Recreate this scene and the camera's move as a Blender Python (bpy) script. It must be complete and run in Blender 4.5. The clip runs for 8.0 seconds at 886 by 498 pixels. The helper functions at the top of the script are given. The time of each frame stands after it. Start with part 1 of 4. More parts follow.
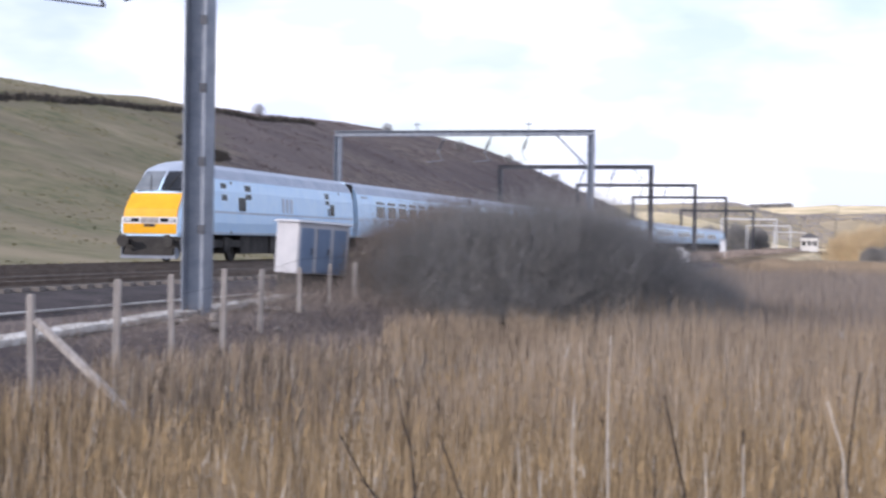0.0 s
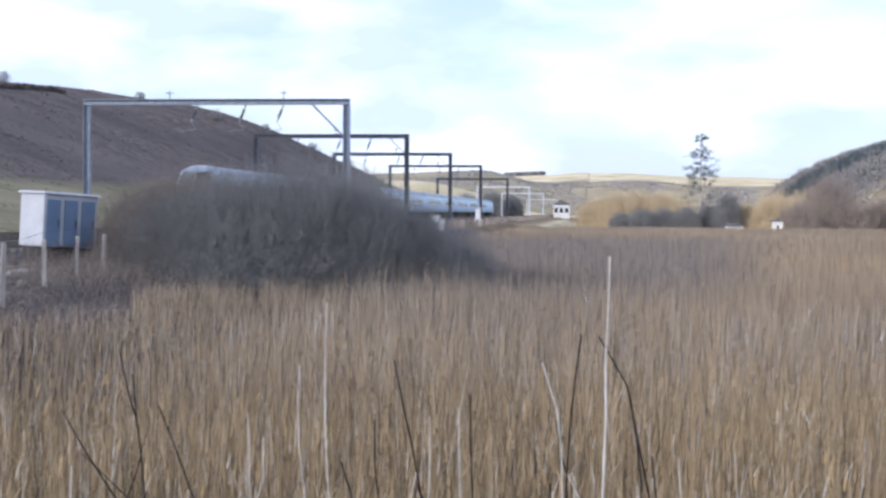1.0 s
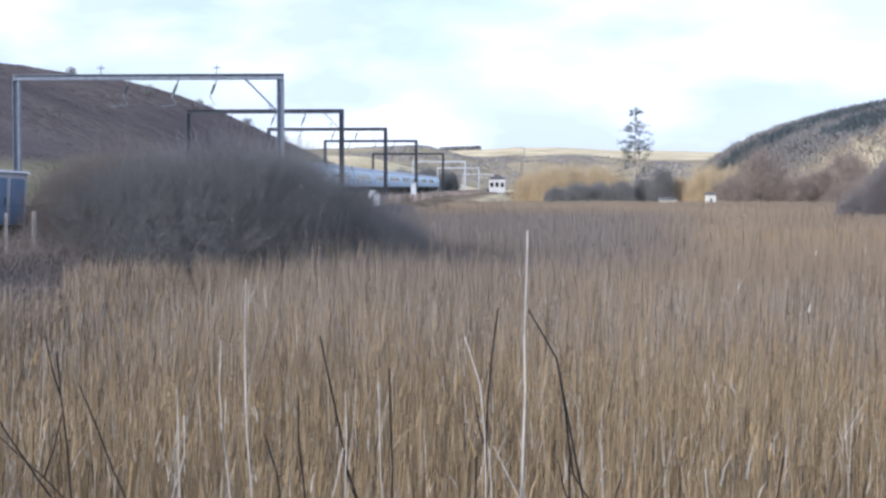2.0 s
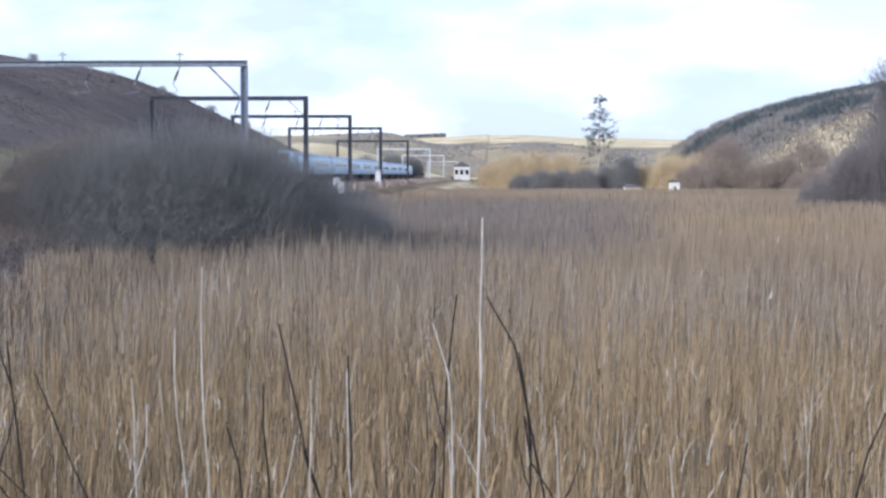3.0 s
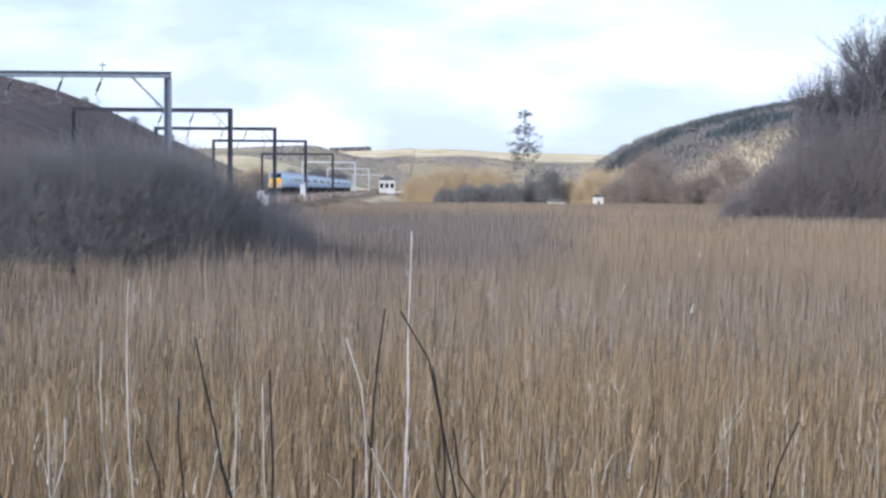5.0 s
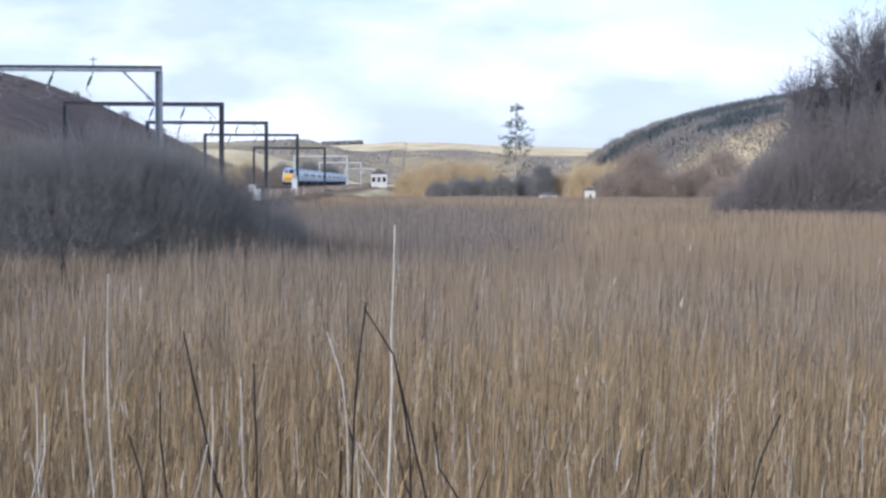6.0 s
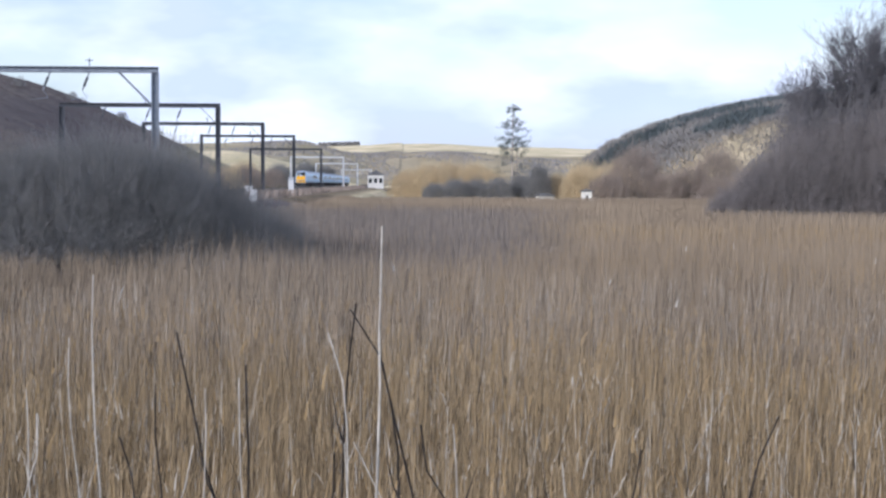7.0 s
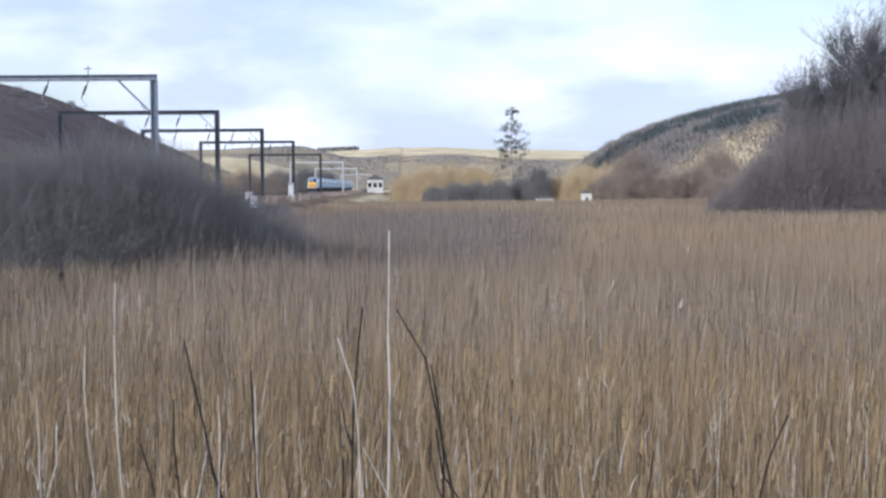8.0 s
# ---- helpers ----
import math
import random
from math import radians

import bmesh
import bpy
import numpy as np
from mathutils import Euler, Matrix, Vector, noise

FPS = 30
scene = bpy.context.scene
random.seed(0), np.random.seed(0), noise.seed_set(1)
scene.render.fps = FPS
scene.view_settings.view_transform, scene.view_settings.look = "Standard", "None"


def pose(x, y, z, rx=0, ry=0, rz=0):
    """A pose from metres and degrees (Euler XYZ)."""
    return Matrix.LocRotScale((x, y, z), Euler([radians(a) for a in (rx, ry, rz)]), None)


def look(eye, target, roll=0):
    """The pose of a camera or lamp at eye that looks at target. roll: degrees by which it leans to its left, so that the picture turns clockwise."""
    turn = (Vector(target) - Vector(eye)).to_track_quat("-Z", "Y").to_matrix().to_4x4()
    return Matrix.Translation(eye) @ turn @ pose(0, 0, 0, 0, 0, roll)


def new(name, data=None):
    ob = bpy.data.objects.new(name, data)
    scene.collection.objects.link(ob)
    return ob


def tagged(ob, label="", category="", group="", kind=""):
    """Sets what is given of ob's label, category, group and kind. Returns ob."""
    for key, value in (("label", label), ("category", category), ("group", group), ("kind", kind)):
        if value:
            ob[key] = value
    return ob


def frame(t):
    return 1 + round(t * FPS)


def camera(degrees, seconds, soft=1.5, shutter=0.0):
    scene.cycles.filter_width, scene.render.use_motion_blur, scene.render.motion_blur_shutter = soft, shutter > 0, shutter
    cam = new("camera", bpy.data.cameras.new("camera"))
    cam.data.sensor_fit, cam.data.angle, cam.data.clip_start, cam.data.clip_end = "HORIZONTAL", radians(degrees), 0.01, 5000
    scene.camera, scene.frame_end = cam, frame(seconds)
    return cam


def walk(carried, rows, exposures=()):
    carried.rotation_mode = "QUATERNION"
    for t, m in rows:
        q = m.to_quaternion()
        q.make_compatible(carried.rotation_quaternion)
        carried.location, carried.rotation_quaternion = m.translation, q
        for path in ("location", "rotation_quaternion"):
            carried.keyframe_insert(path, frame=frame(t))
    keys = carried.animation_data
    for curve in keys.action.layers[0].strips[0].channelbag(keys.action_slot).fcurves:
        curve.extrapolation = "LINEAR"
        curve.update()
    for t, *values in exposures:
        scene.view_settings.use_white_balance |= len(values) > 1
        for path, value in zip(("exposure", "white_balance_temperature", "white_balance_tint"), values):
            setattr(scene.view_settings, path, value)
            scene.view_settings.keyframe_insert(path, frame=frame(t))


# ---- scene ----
# World: y runs along the railway, z = 0 is rail level, the camera stands at x = 0, y = 0.
EYE = 0.95
cam = camera(33.57, 8.0, 2.6, 0.3)


def aim(heading, pitch, roll, dx=0.0, dy=0.0, dz=0.0):
    """A hand-held pose: heading to the right of the railway, pitch up, roll clockwise of the picture."""
    return pose(dx, dy, EYE + dz, 90 + pitch, 0, -heading) @ pose(0, 0, 0, 0, 0, roll)


PATH = [
    (0.0, -15.20, -0.33, 0.88, -0.217),
    (0.5, -9.43, -0.89, 0.64, -0.170),
    (1.0, -5.81, -1.43, 0.32, -0.095),
    (1.5, -4.20, -1.94, 0.15, -0.060),
    (3.0, -1.95, -2.89, 0.04, -0.032),
    (3.5, -1.02, -2.51, 0.29, -0.017),
    (4.0, -0.13, -2.06, 0.55, -0.004),
    (4.5, 0.55, -2.15, 0.49, -0.005),
    (5.0, 0.98, -2.35, 0.39, -0.022),
    (6.5, 1.34, -2.62, 0.27, 0.022),
    (7.0, 1.41, -2.55, 0.27, 0.024),
    (7.5, 1.42, -2.47, 0.14, 0.000),
    (8.0, 1.40, -2.41, -0.48, -0.013),
]
walk(cam, [(t, aim(*r)) for t, *r in PATH], exposures=[(0.0, 0.44, 6150, 20), (1.0, 0.32, 5650, 15), (4.0, 0.31, 5600, 14), (6.0, 0.20, 5650, 14), (8.0, 0.11, 5750, 14)])

# ---------------------------------------------------------------- light
SUN = Vector((-0.72, -0.62, 0.40)).normalized()
world = bpy.data.worlds.new("sky")
scene.world = world
world.use_nodes = True
wn, wl = world.node_tree.nodes, world.node_tree.links
bg = wn["Background"]
sky = wn.new("ShaderNodeTexSky")
sky.sky_type, sky.sun_disc = "NISHITA", False
sky.sun_elevation = math.asin(SUN.z)
sky.sun_rotation = math.atan2(SUN.x, SUN.y)
bg.inputs["Strength"].default_value = 0.14
coord = wn.new("ShaderNodeTexCoord")
stretch = wn.new("ShaderNodeMapping")
stretch.inputs["Scale"].default_value = (1.0, 1.0, 2.6)
stretch.inputs["Location"].default_value = (0.95, 0.1, 0.2)
cloud = wn.new("ShaderNodeTexNoise")
cloud.inputs["Scale"].default_value = 6.0
cloud.inputs["Detail"].default_value = 5.0
cloud.inputs["Roughness"].default_value = 0.45
ramp = wn.new("ShaderNodeValToRGB")
ramp.color_ramp.elements[0].position, ramp.color_ramp.elements[1].position = 0.37, 0.57
ramp.color_ramp.elements[0].color, ramp.color_ramp.elements[1].color = (0.42, 0.42, 0.42, 1), (1, 1, 1, 1)
mix = wn.new("ShaderNodeMix")
mix.data_type = "RGBA"
wl.new(coord.outputs["Generated"], stretch.inputs["Vector"])
wl.new(stretch.outputs["Vector"], cloud.inputs["Vector"])
wl.new(cloud.outputs["Fac"], ramp.inputs["Fac"])
wl.new(ramp.outputs["Color"], mix.inputs["Factor"])
wl.new(sky.outputs["Color"], mix.inputs["A"])
body = wn.new("ShaderNodeTexNoise")
body.inputs["Scale"].default_value, body.inputs["Detail"].default_value = 7.0, 4.0
shade = wn.new("ShaderNodeMapRange")
shade.inputs["From Min"].default_value, shade.inputs["From Max"].default_value = 0.42, 0.60
tone = wn.new("ShaderNodeMix")
tone.data_type = "RGBA"
tone.inputs["A"].default_value, tone.inputs["B"].default_value = (4.9, 5.5, 6.8, 1), (7.2, 7.5, 7.75, 1)
wl.new(stretch.outputs["Vector"], body.inputs["Vector"])
wl.new(body.outputs["Fac"], shade.inputs["Value"])
wl.new(shade.outputs["Result"], tone.inputs["Factor"])
wl.new(tone.outputs["Result"], mix.inputs["B"])
wl.new(mix.outputs["Result"], bg.inputs["Color"])

sun = new("sun", bpy.data.lights.new("sun", "SUN"))
sun.data.energy, sun.data.angle, sun.data.color = 2.4, radians(0.6), (1.0, 0.93, 0.82)
sun.matrix_world = look(SUN * 100, (0, 0, 0))

# ---------------------------------------------------------------- materials


def material(name, a, b, scale=2.0, rough=0.8, metal=0.0, bump=0.0, fine=None, island=0.0, spec=0.3, stretch_to=(1, 1, 1)):
    """Two colours mixed by noise at two scales, with a fine relief and a random shade for each loose piece."""
    m = bpy.data.materials.new(name)
    m.use_nodes = True
    n, l = m.node_tree.nodes, m.node_tree.links
    p = n["Principled BSDF"]
    p.inputs["Roughness"].default_value, p.inputs["Metallic"].default_value = rough, metal
    p.inputs["Specular IOR Level"].default_value = spec
    tc = n.new("ShaderNodeTexCoord")
    mp = n.new("ShaderNodeMapping")
    mp.inputs["Scale"].default_value = stretch_to
    l.new(tc.outputs["Object"], mp.inputs["Vector"])
    n1, n2 = n.new("ShaderNodeTexNoise"), n.new("ShaderNodeTexNoise")
    n1.inputs["Scale"].default_value, n1.inputs["Detail"].default_value = scale, 4
    n2.inputs["Scale"].default_value, n2.inputs["Detail"].default_value = fine or scale * 9, 3
    for t in (n1, n2):
        l.new(mp.outputs["Vector"], t.inputs["Vector"])
    add = n.new("ShaderNodeMath")
    add.operation = "MULTIPLY_ADD"
    l.new(n2.outputs["Fac"], add.inputs[0])
    add.inputs[1].default_value = 0.5
    l.new(n1.outputs["Fac"], add.inputs[2])
    r = n.new("ShaderNodeMapRange")
    r.inputs["From Min"].default_value, r.inputs["From Max"].default_value = 0.5, 1.0
    l.new(add.outputs[0], r.inputs["Value"])
    value = r.outputs["Result"]
    if island:
        g = n.new("ShaderNodeNewGeometry")
        k = n.new("ShaderNodeMix")
        k.inputs["Factor"].default_value = island
        l.new(value, k.inputs["A"])
        l.new(g.outputs["Random Per Island"], k.inputs["B"])
        value = k.outputs["Result"]
    c = n.new("ShaderNodeMix")
    c.data_type = "RGBA"
    c.inputs["A"].default_value, c.inputs["B"].default_value = (*a, 1), (*b, 1)
    l.new(value, c.inputs["Factor"])
    l.new(c.outputs["Result"], p.inputs["Base Color"])
    if bump:
        bp = n.new("ShaderNodeBump")
        bp.inputs["Strength"].default_value, bp.inputs["Distance"].default_value = min(1.0, bump), 0.02
        l.new(n2.outputs["Fac"], bp.inputs["Height"])
        l.new(bp.outputs["Normal"], p.inputs["Normal"])
    return m


STEEL = material("galvanised_steel", (0.18, 0.205, 0.25), (0.30, 0.33, 0.38), 3, 0.5, 0.3, 0.2)
DARK_STEEL = material("weathered_steel", (0.05, 0.055, 0.07), (0.11, 0.115, 0.13), 3, 0.6, 0.3, 0.2)
# on the far portals this pale tone holds the sunlight on galvanised steel
PALE_STEEL = material("pale_and_sunlit_steel", (0.62, 0.63, 0.65), (0.80, 0.80, 0.80), 3, 0.5)
# blue skylight of the train's shaded side is put into its white
WHITE_PAINT = material("train_white_skylit", (0.48, 0.70, 0.94), (0.60, 0.79, 0.97), 1.2, 0.35, 0, 0, spec=0.5)
SILVER_PAINT = material("train_silver_paint", (0.40, 0.48, 0.57), (0.52, 0.58, 0.66), 1.2, 0.4)
ROOF_PAINT = material("train_roof_paint", (0.27, 0.33, 0.42), (0.40, 0.45, 0.53), 1.5, 0.5)
YELLOW = material("train_yellow_paint", (0.76, 0.36, 0.006), (0.86, 0.44, 0.012), 2, 0.4)
UNDER = material("underframe_grime", (0.025, 0.024, 0.024), (0.07, 0.065, 0.06), 2, 0.85)
GLASS = material("dark_window_glass", (0.008, 0.010, 0.014), (0.020, 0.024, 0.030), 2, 0.15, 0, 0, spec=0.2)
CAB_GLASS = material("cab_window_glass", (0.10, 0.12, 0.14), (0.20, 0.22, 0.24), 2, 0.08, 0, 0, spec=0.6)
RUBBER = material("gangway_rubber", (0.02, 0.02, 0.022), (0.05, 0.05, 0.05), 2, 0.9)
LAMP_GLASS = material("lamp_lens", (0.5, 0.5, 0.5), (0.7, 0.7, 0.7), 5, 0.2)
RAIL = material("rail_steel", (0.10, 0.075, 0.06), (0.22, 0.18, 0.15), 3, 0.45, 0.6)
BALLAST = material("ballast", (0.012, 0.010, 0.011), (0.060, 0.048, 0.049), 1.4, 0.95, 0, 1.0, fine=9)
SLEEPER = material("sleeper_concrete", (0.13, 0.115, 0.105), (0.24, 0.22, 0.20), 2, 0.9)
CONCRETE = material("pale_concrete", (0.42, 0.41, 0.39), (0.60, 0.59, 0.56), 2, 0.9, 0, 0.4)
TIMBER = material("weathered_timber", (0.24, 0.215, 0.20), (0.44, 0.41, 0.38), 3, 0.9, 0, 0.5, stretch_to=(6, 6, 0.7))
BOX_WHITE = material("cabinet_white", (0.42, 0.43, 0.46), (0.54, 0.54, 0.56), 2, 0.5)
# blue shade of the cabinet's sunless side is put into this colour
BOX_SHADED = material("cabinet_shaded_blue_grey", (0.145, 0.205, 0.31), (0.21, 0.28, 0.39), 2, 0.5)
REED = material("dry_reed", (0.078, 0.056, 0.034), (0.56, 0.415, 0.242), 0.25, 0.75, island=0.55, fine=9)
REED_MID = material("dry_reed_middle", (0.205, 0.160, 0.116), (0.42, 0.330, 0.236), 0.12, 0.8, island=0.35, fine=2)
REED_FAR = material("dry_reed_distant", (0.22, 0.170, 0.122), (0.40, 0.316, 0.226), 0.05, 0.8, island=0.35, fine=0.4)
OCHRE = material("ochre_reed", (0.255, 0.174, 0.088), (0.48, 0.338, 0.170), 0.3, 0.8, island=0.5, fine=4)
PALE_STALK = material("bleached_stalk", (0.36, 0.32, 0.27), (0.76, 0.71, 0.64), 5, 0.7, bump=0.3)
DARK_STALK = material("dark_twig_bark", (0.012, 0.010, 0.010), (0.045, 0.037, 0.034), 8, 0.85, bump=0.3)
MARSH_SCRUB = material("marsh_scrub_twigs", (0.185, 0.170, 0.174), (0.36, 0.322, 0.312), 0.4, 0.9, island=0.4)
WILLOW = material("willow_twigs", (0.162, 0.164, 0.168), (0.355, 0.340, 0.330), 0.5, 0.9, island=0.4)
BRAMBLE = material("dead_bramble", (0.05, 0.040, 0.036), (0.40, 0.335, 0.285), 0.8, 0.9, island=0.75)
PALE_BARK = material("pale_conifer_bark", (0.30, 0.26, 0.22), (0.48, 0.42, 0.36), 0.6, 0.9)
BARE = material("bare_tree_bark", (0.115, 0.115, 0.132), (0.25, 0.238, 0.245), 0.4, 0.9, island=0.4)
# sunlit, hazy brightness is put into this pale gold
OLIVE = material("olive_willow_scrub", (0.47, 0.375, 0.235), (0.76, 0.61, 0.40), 0.1, 0.9, island=0.4)
NEEDLE = material("conifer_needles", (0.06, 0.080, 0.078), (0.12, 0.140, 0.125), 0.4, 0.85, island=0.5)
SAPLING = material("willow_sapling_twigs", (0.150, 0.130, 0.118), (0.30, 0.255, 0.222), 0.3, 0.9, island=0.5)
# the next two wood colours are paled and greyed to hold distant haze
RIDGE_WOOD = material("hazy_ridge_wood", (0.23, 0.225, 0.235), (0.38, 0.345, 0.31), 0.02, 0.9, island=0.4)
BARE_WOOD = material("hazy_bare_wood", (0.215, 0.210, 0.212), (0.38, 0.343, 0.298), 0.018, 0.9, island=0.25, fine=0.09)
HEATH = material("heath_tussocks", (0.095, 0.076, 0.078), (0.150, 0.120, 0.116), 0.03, 0.95, island=0.2)
TUSSOCK = material("pasture_tussock", (0.085, 0.090, 0.040), (0.27, 0.225, 0.125), 0.06, 0.95, island=0.35)
HEDGE = material("dark_hedge", (0.035, 0.032, 0.03), (0.09, 0.078, 0.065), 0.1, 0.9, island=0.5)
RIDGE = material("hill_clearing_scrub", (0.25, 0.220, 0.184), (0.345, 0.297, 0.240), 0.02, 0.9, island=0.15)
SCRUB = material("brown_scrub_twigs", (0.22, 0.180, 0.160), (0.43, 0.352, 0.295), 0.2, 0.9, island=0.5)
SLATE = material("roof_slate", (0.10, 0.10, 0.11), (0.18, 0.18, 0.19), 1, 0.7)
RENDERED = material("white_render", (0.66, 0.64, 0.60), (0.80, 0.78, 0.74), 0.7, 0.9)
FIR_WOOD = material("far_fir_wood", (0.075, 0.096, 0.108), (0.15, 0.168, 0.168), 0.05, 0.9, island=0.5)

# ---------------------------------------------------------------- mesh helpers


class Shape:
    """Collects corners and faces, then becomes one mesh."""

    def __init__(self):
        self.v, self.f, self.k = [], [], []

    def box(self, lo, hi, k=0, m=None):
        i = len(self.v)
        for z in (lo[2], hi[2]):
            for x, y in ((lo[0], lo[1]), (hi[0], lo[1]), (hi[0], hi[1]), (lo[0], hi[1])):
                p = Vector((x, y, z))
                self.v.append(tuple(m @ p) if m else tuple(p))
        for q in ((3, 2, 1, 0), (4, 5, 6, 7), (0, 1, 5, 4), (1, 2, 6, 5), (2, 3, 7, 6), (3, 0, 4, 7)):
            self.f.append([i + a for a in q])
            self.k.append(k)
        return self

    def rod(self, a, b, r0, r1=None, n=5, k=0, caps=True):
        a, b = Vector(a), Vector(b)
        r1 = r0 if r1 is None else r1
        d = (b - a)
        if d.length < 1e-6:
            return self
        d.normalize()
        u = d.orthogonal().normalized()
        w = d.cross(u)
        i = len(self.v)
        for p, r in ((a, r0), (b, r1)):
            for j in range(n):
                t = 2 * math.pi * j / n
                self.v.append(tuple(p + (u * math.cos(t) + w * math.sin(t)) * r))
        for j in range(n):
            self.f.append([i + j, i + (j + 1) % n, i + n + (j + 1) % n, i + n + j])
            self.k.append(k)
        if caps:
            self.f.append([i + n - 1 - j for j in range(n)])
            self.f.append([i + n + j for j in range(n)])
            self.k += [k, k]
        return self

    def loft(self, rings, k=0, caps=True):
        i, n = len(self.v), len(rings[0])
        for r in rings:
            self.v += [tuple(p) for p in r]
        for s in range(len(rings) - 1):
            for j in range(n):
                a, b = i + s * n + j, i + s * n + (j + 1) % n
                self.f.append([a, b, b + n, a + n])
                self.k.append(k)
        if caps:
            self.f.append([i + n - 1 - j for j in range(n)])
            self.f.append([i + (len(rings) - 1) * n + j for j in range(n)])
            self.k += [k, k]
        return self

    def mesh(self, name, *mats, bevel=0.0, smooth=False):
        me = bpy.data.meshes.new(name)
        me.from_pydata(self.v, [], self.f)
        for m in mats:
            me.materials.append(m)
        if len(mats) > 1:
            me.polygons.foreach_set("material_index", self.k)
        if bevel or smooth:
            bm = bmesh.new()
            bm.from_mesh(me)
            bmesh.ops.recalc_face_normals(bm, faces=bm.faces)
            if bevel:
                edges = [e for e in bm.edges if e.is_manifold and e.calc_face_angle(0) > 0.5]
                bmesh.ops.bevel(bm, geom=edges, offset=bevel, segments=2, affect="EDGES", clamp_overlap=True)
            for f in bm.faces:
                f.smooth = smooth
            bm.to_mesh(me)
            bm.free()
        return me


def thing(name, label, category, group="", kind="", at=None):
    ob = new(name)
    ob.empty_display_size = 0.2
    if at is not None:
        ob.matrix_basis = at
    return tagged(ob, label, category, group, kind)


def part(name, shape, mat, parent, label="", at=None, bevel=0.0, smooth=False):
    mats = mat if isinstance(mat, tuple) else (mat,)
    data = shape if isinstance(shape, bpy.types.Mesh) else shape.mesh(name, *mats, bevel=bevel, smooth=smooth)
    ob = new(name, data)
    ob.parent = parent
    if at is not None:
        ob.matrix_basis = at
    return tagged(ob, label)


def raw_mesh(name, verts, faces, mat, smooth=False):
    """A large mesh from numpy arrays; faces of one size."""
    me = bpy.data.meshes.new(name)
    nf, s = faces.shape
    me.vertices.add(len(verts))
    me.vertices.foreach_set("co", np.ascontiguousarray(verts, dtype=np.float32).ravel())
    me.loops.add(nf * s)
    me.loops.foreach_set("vertex_index", np.ascontiguousarray(faces, dtype=np.int32).ravel())
    me.polygons.add(nf)
    me.polygons.foreach_set("loop_start", np.arange(0, nf * s, s, dtype=np.int32))
    me.polygons.foreach_set("loop_total", np.full(nf, s, dtype=np.int32))
    if smooth:
        me.polygons.foreach_set("use_smooth", np.ones(nf, dtype=bool))
    me.materials.append(mat)
    me.update(calc_edges=True)
    return me


# ---------------------------------------------------------------- ground


def smooth01(v):
    v = np.clip(v, 0, 1)
    return v * v * (3 - 2 * v)


def wave(x, y, s, seed):
    """Soft uneven relief from a few crossing waves."""
    r = np.random.RandomState(seed)
    out = 0
    for i in range(7):
        a, f, p = r.uniform(0, 6.28), r.uniform(0.5, 1.7) / s, r.uniform(0, 6.28)
        out = out + np.sin((x * math.cos(a) + y * math.sin(a)) * f * 6.28 + p)
    return out / 7


def land(x, y):
    """Height of the ground."""
    x, y = np.asarray(x, float), np.asarray(y, float)
    # marsh on the right, the railway's low bank on the left
    h = -2.3 + 1.45 * smooth01((-x - 4.0) / 3.2) + 0.40 * smooth01((-x - 8.9) / 1.2)
    h = h + 0.06 * wave(x, y, 6, 1) * (x > -9.5) + 0.07 * wave(x, y, 2.5, 11) * smooth01((-x - 6) / 2) * (x > -13)
    # the bank on which the camera stands
    h = np.maximum(h, -0.75 - 0.8 * np.maximum(0, np.hypot(x, y) - 1.4))
    # hillside left of the railway, ending in a spur
    foot = -31 - 1.5 * np.maximum(0, y - 400)
    amp = 16 + 0.040 * np.clip(y, -300, 420)
    u = (foot - x) / 92
    end = smooth01((y - 260) / 120)
    rise = smooth01(u) * (1 - 0.5 * end) + 0.5 * end * np.sin(1.5708 * np.clip(u, 0, 1))
    hill = amp * rise + 0.05 * np.maximum(0, foot - x - 92).clip(0, 400)
    h = h + hill + (0.9 * wave(x, y, 60, 2) + 0.35 * wave(x, y, 14, 12)) * smooth01(u * 2)
    # wooded hill across the marsh
    r = np.hypot((x - 178) / 124, (y - 490) / 150)
    dome = 35 * np.sqrt(np.clip(1 - r * r, 0, 1))
    h = h + np.maximum(dome, 32 * smooth01((x - 190) / 60) * smooth01((y - 330) / 120) * smooth01((900 - y) / 200))
    # nearer hill beyond the spur
    h = h + 17 * smooth01((-x - 4 - 0.02 * y) / 70) * smooth01((y - 560 + 0.5 * (x + 60)) / 150) * smooth01((1500 - y) / 300)
    # distant ridges
    h = h + smooth01((y - 1000) / 350) * (24 + 2.5 * wave(x, y, 420, 4) + 1.2 * wave(x, y, 90, 5) + 7 * np.exp(-((x - 25) / 85) ** 2))
    h = h + smooth01((y - 1600) / 500) * (29 + 2.0 * wave(x, y, 700, 6))
    return h


